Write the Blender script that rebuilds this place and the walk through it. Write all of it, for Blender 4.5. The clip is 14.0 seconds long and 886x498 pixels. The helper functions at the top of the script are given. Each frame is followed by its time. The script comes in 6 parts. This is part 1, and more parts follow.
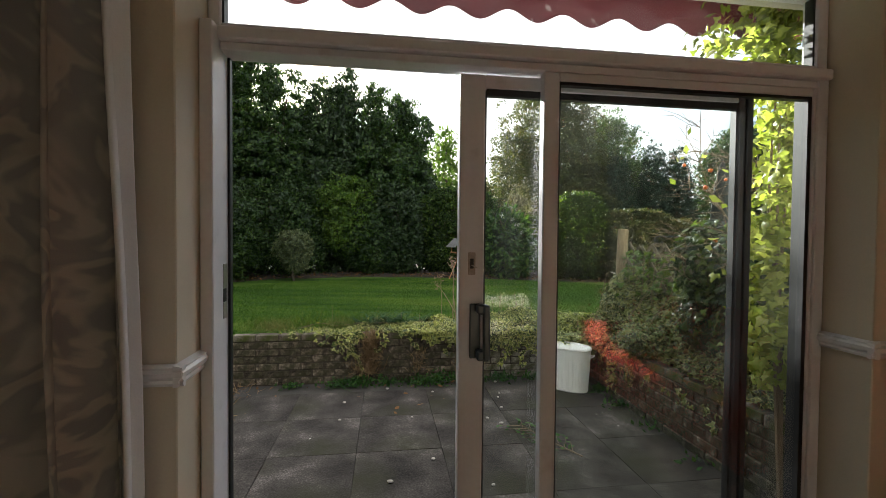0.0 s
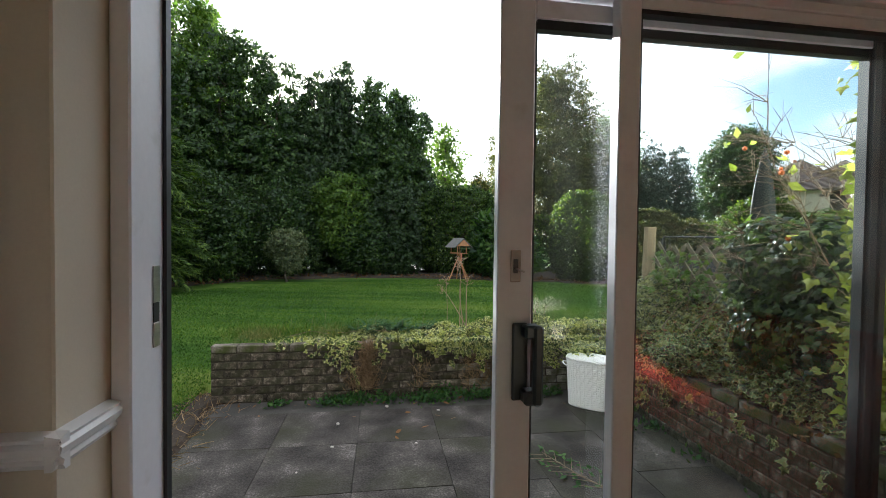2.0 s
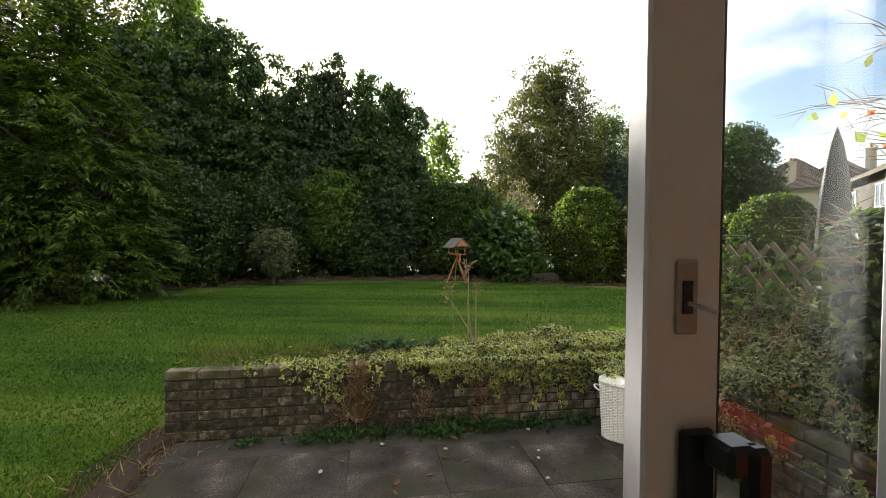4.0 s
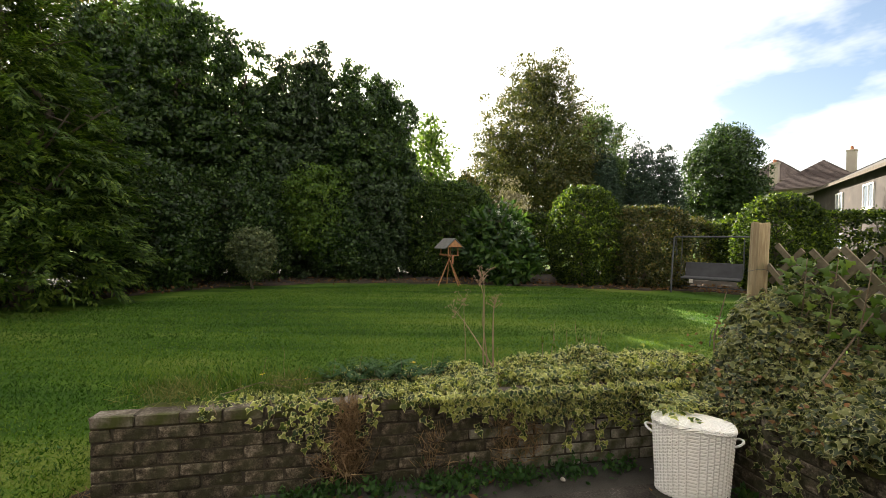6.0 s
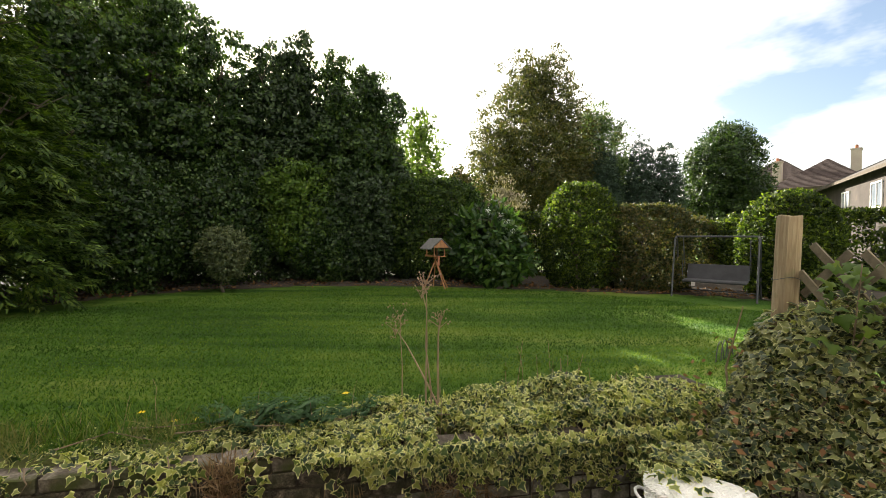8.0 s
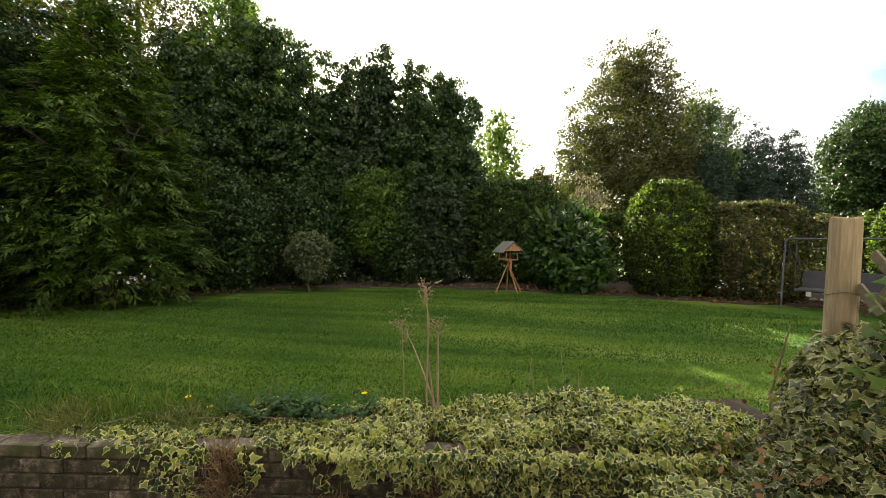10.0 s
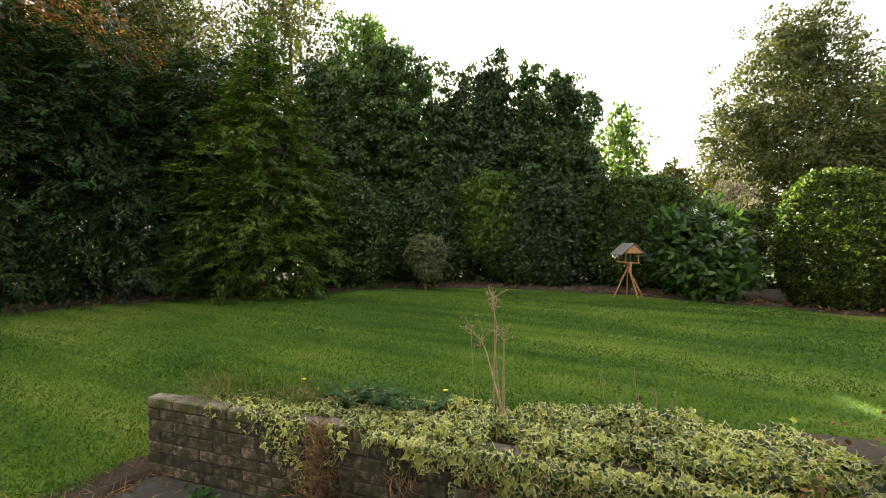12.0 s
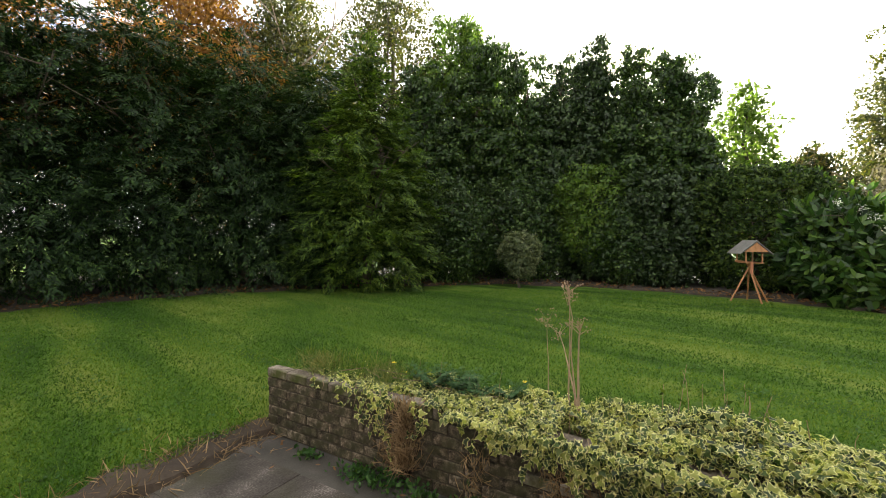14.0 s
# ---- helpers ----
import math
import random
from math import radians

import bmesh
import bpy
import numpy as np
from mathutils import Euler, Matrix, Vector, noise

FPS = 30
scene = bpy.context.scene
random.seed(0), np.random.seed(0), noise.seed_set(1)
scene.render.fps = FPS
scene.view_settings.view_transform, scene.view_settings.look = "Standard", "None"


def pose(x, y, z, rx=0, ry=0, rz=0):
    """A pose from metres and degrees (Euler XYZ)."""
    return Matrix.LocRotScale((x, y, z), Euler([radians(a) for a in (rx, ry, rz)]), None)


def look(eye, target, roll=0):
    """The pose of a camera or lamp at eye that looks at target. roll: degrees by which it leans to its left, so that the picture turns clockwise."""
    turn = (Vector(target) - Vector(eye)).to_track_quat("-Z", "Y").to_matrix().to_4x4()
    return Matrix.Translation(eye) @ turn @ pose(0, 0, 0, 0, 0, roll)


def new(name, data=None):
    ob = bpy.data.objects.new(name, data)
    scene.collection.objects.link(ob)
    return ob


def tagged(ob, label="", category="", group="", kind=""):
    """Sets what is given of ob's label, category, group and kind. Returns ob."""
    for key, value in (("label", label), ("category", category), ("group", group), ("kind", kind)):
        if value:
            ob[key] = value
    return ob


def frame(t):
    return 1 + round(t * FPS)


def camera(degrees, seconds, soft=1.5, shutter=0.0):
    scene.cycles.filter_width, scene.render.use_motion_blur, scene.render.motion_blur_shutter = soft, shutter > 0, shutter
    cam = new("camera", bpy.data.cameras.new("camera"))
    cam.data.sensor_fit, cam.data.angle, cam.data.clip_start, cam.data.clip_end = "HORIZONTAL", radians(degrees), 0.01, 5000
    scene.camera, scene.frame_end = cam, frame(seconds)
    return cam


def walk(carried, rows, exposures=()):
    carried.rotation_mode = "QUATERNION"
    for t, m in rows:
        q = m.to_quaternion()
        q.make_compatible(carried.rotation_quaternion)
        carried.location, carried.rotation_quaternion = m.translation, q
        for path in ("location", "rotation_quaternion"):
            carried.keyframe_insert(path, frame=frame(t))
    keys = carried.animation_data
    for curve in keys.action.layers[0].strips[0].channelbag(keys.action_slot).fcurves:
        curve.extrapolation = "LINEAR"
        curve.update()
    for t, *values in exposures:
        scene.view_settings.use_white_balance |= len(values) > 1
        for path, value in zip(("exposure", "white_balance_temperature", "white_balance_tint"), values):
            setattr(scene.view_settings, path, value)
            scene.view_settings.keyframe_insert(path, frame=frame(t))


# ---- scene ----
cam = camera(92.1, 14.0, soft=0.75)
PATH = [
    (0, (0.089, 0.048, 1.523), (0.013, 2.046, 1.475), 0.5),
    (0.5, (0.077, 0.134, 1.517), (0.008, 2.132, 1.471), 0.6),
    (1, (0.049, 0.261, 1.512), (-0.016, 2.26, 1.467), 0.7),
    (1.5, (0.008, 0.399, 1.502), (-0.054, 2.398, 1.455), 0.5),
    (2, (-0.031, 0.547, 1.498), (-0.089, 2.546, 1.453), 0.7),
    (2.5, (-0.056, 0.716, 1.501), (-0.107, 2.715, 1.453), 0.6),
    (3, (-0.082, 0.898, 1.498), (-0.122, 2.898, 1.453), 0.5),
    (5.5, (-0.292, 1.756, 1.489), (-0.29, 3.755, 1.446), 0.6),
    (6, (-0.335, 1.944, 1.508), (-0.296, 3.943, 1.463), 0.6),
    (6.5, (-0.309, 2.125, 1.518), (-0.26, 4.124, 1.474), 0.6),
    (7, (-0.201, 2.359, 1.501), (-0.149, 4.358, 1.457), 0.6),
    (9.5, (0.46, 2.736, 1.514), (0.245, 4.724, 1.477), 0.5),
    (10, (0.565, 2.707, 1.528), (0.175, 4.668, 1.492), 0.5),
    (10.5, (0.647, 2.711, 1.535), (0.116, 4.639, 1.5), 0.4),
    (11, (0.742, 2.677, 1.579), (0.071, 4.561, 1.54), 0.4),
    (11.5, (0.832, 2.669, 1.588), (0.032, 4.502, 1.548), 0.3),
    (12, (0.914, 2.663, 1.599), (-0.018, 4.432, 1.555), 0.3),
    (12.5, (0.955, 2.644, 1.595), (-0.087, 4.351, 1.547), 0.4),
    (13, (1.014, 2.624, 1.597), (-0.118, 4.271, 1.546), 0.4),
    (13.5, (1.066, 2.618, 1.581), (-0.146, 4.208, 1.53), 0.3),
    (14, (1.098, 2.62, 1.578), (-0.212, 4.131, 1.522), 0.3),
]
walk(cam, [(t, look(eye, target, roll)) for t, eye, target, roll in PATH], exposures=[(0, 2.16, 5900, 9), (0.8, 2.66, 5450, 8), (2, 2.42, 5500, 8), (3, 2.18, 5900, 9), (5.3, 2.14, 6550, 10), (10, 2.19, 6600, 10), (11.5, 2.52, 6450, 10), (14, 2.60, 6400, 10)])

# ---- world and sun ----
SUN_AZ, SUN_EL = radians(-19.7), radians(21.3)
world = bpy.data.worlds.new("sky")
scene.world = world
world.use_nodes = True
wn, wl = world.node_tree.nodes, world.node_tree.links
wn.clear()
sky = wn.new("ShaderNodeTexSky")
sky.sky_type, sky.sun_disc = "NISHITA", False
sky.sun_elevation, sky.sun_rotation = SUN_EL, SUN_AZ
sky.air_density, sky.dust_density, sky.ozone_density = 1.0, 2.0, 1.0
coord = wn.new("ShaderNodeTexCoord")
stretch = wn.new("ShaderNodeMapping")
stretch.inputs["Scale"].default_value = (1.0, 1.0, 2.6)
puff = wn.new("ShaderNodeTexNoise")
puff.inputs["Scale"].default_value, puff.inputs["Detail"].default_value, puff.inputs["Roughness"].default_value = 2.3, 6.0, 0.55
cover = wn.new("ShaderNodeValToRGB")
cover.color_ramp.elements[0].position, cover.color_ramp.elements[1].position = 0.33, 0.56
cloud = wn.new("ShaderNodeMix")
cloud.data_type = "RGBA"
scaled = wn.new("ShaderNodeVectorMath")
scaled.operation = "SCALE"
scaled.inputs["Scale"].default_value = 0.12
cloud.inputs["B"].default_value = (1.06, 1.0, 0.90, 1)
back = wn.new("ShaderNodeBackground")
back.inputs["Strength"].default_value = 0.45
wout = wn.new("ShaderNodeOutputWorld")
wl.new(coord.outputs["Generated"], stretch.inputs["Vector"])
wl.new(stretch.outputs["Vector"], puff.inputs["Vector"])
wl.new(puff.outputs["Fac"], cover.inputs["Fac"])
wl.new(sky.outputs["Color"], scaled.inputs[0])
wl.new(scaled.outputs["Vector"], cloud.inputs["A"])
wl.new(cover.outputs["Color"], cloud.inputs["Factor"])
wl.new(cloud.outputs["Result"], back.inputs["Color"])
wl.new(back.outputs["Background"], wout.inputs["Surface"])

sun_way = Vector((math.sin(SUN_AZ) * math.cos(SUN_EL), math.cos(SUN_AZ) * math.cos(SUN_EL), math.sin(SUN_EL)))
sun = new("sun", bpy.data.lights.new("sun", "SUN"))
sun.data.energy, sun.data.angle, sun.data.color = 5.0, radians(0.6), (1.0, 0.93, 0.80)
sun.matrix_world = look(sun_way * 50, (0, 0, 0))

# ---- materials ----
def material(name):
    m = bpy.data.materials.new(name)
    m.use_nodes = True
    m.node_tree.nodes.clear()
    return m, m.node_tree.nodes, m.node_tree.links


def ramp(n, stops):
    r = n.new("ShaderNodeValToRGB")
    e = r.color_ramp.elements
    e[0].position, e[0].color = stops[0][0], (*stops[0][1], 1)
    e[1].position, e[1].color = stops[-1][0], (*stops[-1][1], 1)
    for p, c in stops[1:-1]:
        k = e.new(p)
        k.color = (*c, 1)
    return r


def surface(name, stops, scale=8.0, rough=0.7, metal=0.0, bump=0.15, fine=60.0, spread=0.0, stretch=(1, 1, 1), stain=None, spec=0.5):
    """A worn surface: colour by coarse noise, fine grain over it, relief from both; spread: difference from piece to piece."""
    m, n, l = material(name)
    tc = n.new("ShaderNodeTexCoord")
    mp = n.new("ShaderNodeMapping")
    mp.inputs["Scale"].default_value = stretch
    l.new(tc.outputs["Object"], mp.inputs["Vector"])
    info = n.new("ShaderNodeObjectInfo")
    shift = n.new("ShaderNodeVectorMath")
    shift.operation = "MULTIPLY_ADD"
    l.new(info.outputs["Random"], shift.inputs[0])
    shift.inputs[1].default_value = (37.0, 17.0, 23.0)
    l.new(mp.outputs["Vector"], shift.inputs[2])
    a = n.new("ShaderNodeTexNoise")
    a.inputs["Scale"].default_value, a.inputs["Detail"].default_value = scale, 5
    b = n.new("ShaderNodeTexNoise")
    b.inputs["Scale"].default_value, b.inputs["Detail"].default_value = fine, 4
    l.new(shift.outputs["Vector"], a.inputs["Vector"])
    l.new(shift.outputs["Vector"], b.inputs["Vector"])
    mixf = n.new("ShaderNodeMix")
    mixf.inputs["Factor"].default_value = 0.38
    l.new(a.outputs["Fac"], mixf.inputs["A"])
    l.new(b.outputs["Fac"], mixf.inputs["B"])
    fac = mixf.outputs["Result"]
    if spread:
        sub = n.new("ShaderNodeMath")
        sub.operation = "MULTIPLY_ADD"
        l.new(info.outputs["Random"], sub.inputs[0])
        sub.inputs[1].default_value = spread
        l.new(fac, sub.inputs[2])
        off = n.new("ShaderNodeMath")
        off.operation = "SUBTRACT"
        l.new(sub.outputs[0], off.inputs[0])
        off.inputs[1].default_value = spread / 2
        fac = off.outputs[0]
    r = ramp(n, stops)
    l.new(fac, r.inputs["Fac"])
    colour = r.outputs["Color"]
    if stain:
        tint, size, low, high = stain
        s = n.new("ShaderNodeTexNoise")
        s.inputs["Scale"].default_value, s.inputs["Detail"].default_value = size, 6
        l.new(tc.outputs["Object"], s.inputs["Vector"])
        sr = ramp(n, [(low, (0, 0, 0)), (high, (1, 1, 1))])
        l.new(s.outputs["Fac"], sr.inputs["Fac"])
        mx = n.new("ShaderNodeMix")
        mx.data_type = "RGBA"
        l.new(sr.outputs["Color"], mx.inputs["Factor"])
        l.new(colour, mx.inputs["A"])
        mx.inputs["B"].default_value = (*tint, 1)
        colour = mx.outputs["Result"]
    p = n.new("ShaderNodeBsdfPrincipled")
    p.inputs["Roughness"].default_value, p.inputs["Metallic"].default_value, p.inputs["Specular IOR Level"].default_value = rough, metal, spec
    l.new(colour, p.inputs["Base Color"])
    if bump:
        bp = n.new("ShaderNodeBump")
        bp.inputs["Strength"].default_value, bp.inputs["Distance"].default_value = bump, 0.01
        l.new(mixf.outputs["Result"], bp.inputs["Height"])
        l.new(bp.outputs["Normal"], p.inputs["Normal"])
    o = n.new("ShaderNodeOutputMaterial")
    l.new(p.outputs["BSDF"], o.inputs["Surface"])
    return m


def leaf(name, stops, through_light=0.35, rough=0.45, margin=None, patch=1.3, streak=None, spec=0.25):
    """A leaf: colour differs from leaf to leaf and from patch to patch, light passes through; margin: pale edge by the leaf's own 'edge' value."""
    m, n, l = material(name)
    geo = n.new("ShaderNodeNewGeometry")
    tc = n.new("ShaderNodeTexCoord")
    ns = n.new("ShaderNodeTexNoise")
    ns.inputs["Scale"].default_value, ns.inputs["Detail"].default_value = patch, 3
    if streak:
        mp = n.new("ShaderNodeMapping")
        mp.inputs["Rotation"].default_value = (0, 0, radians(-10))
        mp.inputs["Scale"].default_value = streak
        l.new(tc.outputs["Object"], mp.inputs["Vector"])
        l.new(mp.outputs["Vector"], ns.inputs["Vector"])
    else:
        l.new(tc.outputs["Object"], ns.inputs["Vector"])
    mx = n.new("ShaderNodeMix")
    mx.inputs["Factor"].default_value = 0.5 if not streak else 0.72
    l.new(geo.outputs["Random Per Island"], mx.inputs["A"])
    l.new(ns.outputs["Fac"], mx.inputs["B"])
    r = ramp(n, stops)
    l.new(mx.outputs["Result"], r.inputs["Fac"])
    colour = r.outputs["Color"]
    if margin:
        at = n.new("ShaderNodeAttribute")
        at.attribute_name = "edge"
        nz = n.new("ShaderNodeTexNoise")
        nz.inputs["Scale"].default_value = 55.0
        l.new(tc.outputs["Object"], nz.inputs["Vector"])
        ad = n.new("ShaderNodeMath")
        ad.operation = "ADD"
        l.new(at.outputs["Fac"], ad.inputs[0])
        l.new(nz.outputs["Fac"], ad.inputs[1])
        er = ramp(n, [(margin[1], (0, 0, 0)), (margin[1] + 0.16, (1, 1, 1))])
        dv = n.new("ShaderNodeMath")
        dv.operation = "MULTIPLY"
        dv.inputs[1].default_value = 0.6
        l.new(ad.outputs[0], dv.inputs[0])
        l.new(dv.outputs[0], er.inputs["Fac"])
        mm = n.new("ShaderNodeMix")
        mm.data_type = "RGBA"
        l.new(er.outputs["Color"], mm.inputs["Factor"])
        l.new(colour, mm.inputs["A"])
        mm.inputs["B"].default_value = (*margin[0], 1)
        colour = mm.outputs["Result"]
    p = n.new("ShaderNodeBsdfPrincipled")
    p.inputs["Roughness"].default_value = rough
    p.inputs["Specular IOR Level"].default_value = spec
    t = n.new("ShaderNodeBsdfTranslucent")
    l.new(colour, p.inputs["Base Color"])
    bright = n.new("ShaderNodeMix")
    bright.data_type, bright.blend_type = "RGBA", "MULTIPLY"
    bright.inputs["Factor"].default_value = 1.0
    bright.inputs["B"].default_value = (1.5, 1.6, 0.7, 1)
    l.new(colour, bright.inputs["A"])
    l.new(bright.outputs["Result"], t.inputs["Color"])
    sh = n.new("ShaderNodeMixShader")
    sh.inputs["Fac"].default_value = through_light
    l.new(p.outputs["BSDF"], sh.inputs[1])
    l.new(t.outputs["BSDF"], sh.inputs[2])
    o = n.new("ShaderNodeOutputMaterial")
    l.new(sh.outputs["Shader"], o.inputs["Surface"])
    return m


def pane_material(name, tint, gloss):
    m, n, l = material(name)
    fr = n.new("ShaderNodeLayerWeight")
    fr.inputs["Blend"].default_value = 0.5
    pw = n.new("ShaderNodeMath")
    pw.operation = "POWER"
    pw.inputs[1].default_value = 4.0
    l.new(fr.outputs["Facing"], pw.inputs[0])
    ma = n.new("ShaderNodeMath")
    ma.operation = "MULTIPLY_ADD"
    ma.inputs[1].default_value, ma.inputs[2].default_value = 0.8, gloss
    l.new(pw.outputs[0], ma.inputs[0])
    tr = n.new("ShaderNodeBsdfTransparent")
    tr.inputs["Color"].default_value = (*tint, 1)
    gl = n.new("ShaderNodeBsdfGlossy")
    gl.inputs["Roughness"].default_value = 0.02
    sh = n.new("ShaderNodeMixShader")
    o = n.new("ShaderNodeOutputMaterial")
    l.new(ma.outputs[0], sh.inputs["Fac"])
    l.new(tr.outputs["BSDF"], sh.inputs[1])
    l.new(gl.outputs["BSDF"], sh.inputs[2])
    # thin streaky film of dirt that catches the daylight
    tc = n.new("ShaderNodeTexCoord")
    mp = n.new("ShaderNodeMapping")
    mp.inputs["Scale"].default_value = (9.0, 9.0, 0.8)
    ns = n.new("ShaderNodeTexNoise")
    ns.inputs["Scale"].default_value, ns.inputs["Detail"].default_value = 1.5, 5
    l.new(tc.outputs["Object"], mp.inputs["Vector"])
    l.new(mp.outputs["Vector"], ns.inputs["Vector"])
    mr = n.new("ShaderNodeMapRange")
    mr.inputs["From Min"].default_value, mr.inputs["From Max"].default_value = 0.35, 0.7
    mr.inputs["To Min"].default_value, mr.inputs["To Max"].default_value = 0.0006, 0.003
    l.new(ns.outputs["Fac"], mr.inputs["Value"])
    film = n.new("ShaderNodeBsdfTranslucent")
    film.inputs["Color"].default_value = (0.8, 0.8, 0.78, 1)
    dirty = n.new("ShaderNodeMixShader")
    l.new(mr.outputs["Result"], dirty.inputs["Fac"])
    l.new(sh.outputs["Shader"], dirty.inputs[1])
    l.new(film.outputs["BSDF"], dirty.inputs[2])
    l.new(dirty.outputs["Shader"], o.inputs["Surface"])
    return m


M_GLASS = pane_material("door_glass", (0.965, 0.985, 0.978), 0.030)
M_FARGLASS = surface("far_window_glass", [(0.3, (0.10, 0.12, 0.15)), (0.7, (0.25, 0.28, 0.32))], scale=0.8, rough=0.08, bump=0)
M_WALL = surface("cream_wall_paint", [(0.3, (0.60, 0.52, 0.39)), (0.7, (0.66, 0.58, 0.44))], scale=3, rough=0.75, bump=0.08, fine=140)
M_WHITE = surface("white_gloss_paint", [(0.3, (0.74, 0.72, 0.70)), (0.7, (0.82, 0.80, 0.78))], scale=5, rough=0.35, bump=0.04, stain=((0.55, 0.50, 0.45), 9, 0.62, 0.8))
M_UPVC = surface("white_door_frame", [(0.3, (0.68, 0.67, 0.70)), (0.7, (0.76, 0.75, 0.78))], scale=4, rough=0.38, bump=0.03, stain=((0.48, 0.44, 0.42), 7, 0.62, 0.85))
M_RUBBER = surface("black_rubber_seal", [(0.3, (0.012, 0.012, 0.013)), (0.7, (0.03, 0.03, 0.032))], rough=0.5, bump=0.05)
M_HANDLE = surface("dark_green_plastic", [(0.3, (0.010, 0.016, 0.016)), (0.7, (0.018, 0.026, 0.026))], rough=0.3, bump=0.03)
M_STEEL = surface("brushed_steel", [(0.3, (0.42, 0.40, 0.38)), (0.7, (0.58, 0.56, 0.54))], rough=0.35, metal=0.9, bump=0.05, stretch=(1, 1, 8))
M_LOCK = surface("worn_bronze_plate", [(0.3, (0.30, 0.26, 0.23)), (0.7, (0.42, 0.37, 0.33))], scale=30, rough=0.45, metal=0.4, bump=0.05)
M_CARPET = surface("brown_carpet", [(0.3, (0.15, 0.11, 0.075)), (0.7, (0.21, 0.165, 0.115))], scale=5, fine=400, rough=0.95, bump=0.5)
M_CEIL = surface("white_ceiling_paint", [(0.3, (0.80, 0.78, 0.74)), (0.7, (0.86, 0.84, 0.80))], scale=3, rough=0.9, bump=0.1)
M_RED = surface("red_upholstery", [(0.3, (0.56, 0.045, 0.025)), (0.7, (0.70, 0.075, 0.04))], scale=6, fine=300, rough=0.8, bump=0.2)
M_AWNING = surface("dark_red_awning_canvas", [(0.3, (0.11, 0.022, 0.030)), (0.7, (0.17, 0.035, 0.045))], scale=6, fine=250, rough=0.85, bump=0.2, stain=((0.42, 0.36, 0.36), 16, 0.64, 0.74), stretch=(1, 1, 0.35))
M_RENDER = surface("cream_house_render", [(0.3, (0.50, 0.47, 0.40)), (0.7, (0.60, 0.56, 0.48))], scale=4, fine=90, rough=0.9, bump=0.4)
M_BRICK = surface("weathered_grey_brick", [(0.36, (0.024, 0.020, 0.015)), (0.46, (0.078, 0.064, 0.048)), (0.55, (0.150, 0.124, 0.094)), (0.66, (0.34, 0.29, 0.23))], scale=24, fine=120, rough=0.95, bump=1.0, spread=0.12, stain=((0.046, 0.046, 0.024), 6, 0.50, 0.68), spec=0.2)
M_PALEBRICK = surface("lime_stained_brick", [(0.30, (0.10, 0.09, 0.072)), (0.46, (0.22, 0.20, 0.165)), (0.58, (0.38, 0.35, 0.29)), (0.72, (0.52, 0.49, 0.42))], scale=12, fine=85, rough=0.95, bump=0.9, spread=0.18, stain=((0.07, 0.075, 0.030), 7, 0.50, 0.66))
M_COPING = surface("worn_coping_brick", [(0.30, (0.036, 0.030, 0.023)), (0.48, (0.100, 0.083, 0.066)), (0.58, (0.18, 0.155, 0.125)), (0.72, (0.34, 0.31, 0.27))], scale=10, fine=70, rough=0.92, bump=0.9, spread=0.10, stain=((0.065, 0.075, 0.022), 6, 0.48, 0.64), spec=0.2)
M_MORTAR = surface("dark_weathered_mortar", [(0.3, (0.030, 0.025, 0.019)), (0.7, (0.10, 0.085, 0.066))], scale=10, rough=0.95, bump=0.8, spec=0.2)
M_SLAB = surface("dark_concrete_slab", [(0.32, (0.016, 0.014, 0.013)), (0.45, (0.042, 0.037, 0.033)), (0.57, (0.078, 0.069, 0.062)), (0.68, (0.20, 0.18, 0.165))], scale=3.4, fine=85, rough=0.92, bump=1.0, spread=0.02, stain=((0.040, 0.040, 0.024), 1.7, 0.50, 0.70), spec=0.2)
M_SOIL = surface("dark_soil", [(0.3, (0.018, 0.013, 0.009)), (0.6, (0.045, 0.032, 0.021)), (0.75, (0.10, 0.065, 0.038))], scale=6, fine=45, rough=1.0, bump=1.0)
M_GRIT = surface("dark_concrete_grit", [(0.3, (0.026, 0.024, 0.021)), (0.6, (0.06, 0.055, 0.048)), (0.75, (0.12, 0.11, 0.10))], scale=5, fine=120, rough=0.95, bump=0.8)
M_MOSS = surface("yellow_green_moss", [(0.3, (0.045, 0.055, 0.012)), (0.7, (0.12, 0.13, 0.022))], scale=12, fine=120, rough=1.0, bump=1.0)
M_BARK = surface("grey_brown_bark", [(0.3, (0.035, 0.028, 0.020)), (0.7, (0.12, 0.095, 0.068))], scale=6, fine=40, rough=0.95, bump=0.8, stretch=(1, 1, 0.25))
M_TWIG = surface("pale_dry_twig", [(0.3, (0.14, 0.10, 0.065)), (0.7, (0.28, 0.21, 0.14))], scale=12, rough=0.9, bump=0.3)
M_STRAW = surface("dead_flower_stalk", [(0.3, (0.22, 0.15, 0.10)), (0.7, (0.36, 0.26, 0.17))], scale=12, rough=0.9, bump=0.2)
M_POST = surface("weathered_timber", [(0.28, (0.13, 0.095, 0.05)), (0.5, (0.26, 0.20, 0.12)), (0.75, (0.40, 0.33, 0.21))], scale=10, fine=40, rough=0.9, bump=0.8, stretch=(3.0, 3.0, 0.22), stain=((0.13, 0.15, 0.06), 7, 0.58, 0.75))
M_LATH = surface("grey_trellis_lath", [(0.28, (0.085, 0.070, 0.045)), (0.75, (0.23, 0.195, 0.13))], scale=10, fine=50, rough=0.9, bump=0.5, spread=0.15)
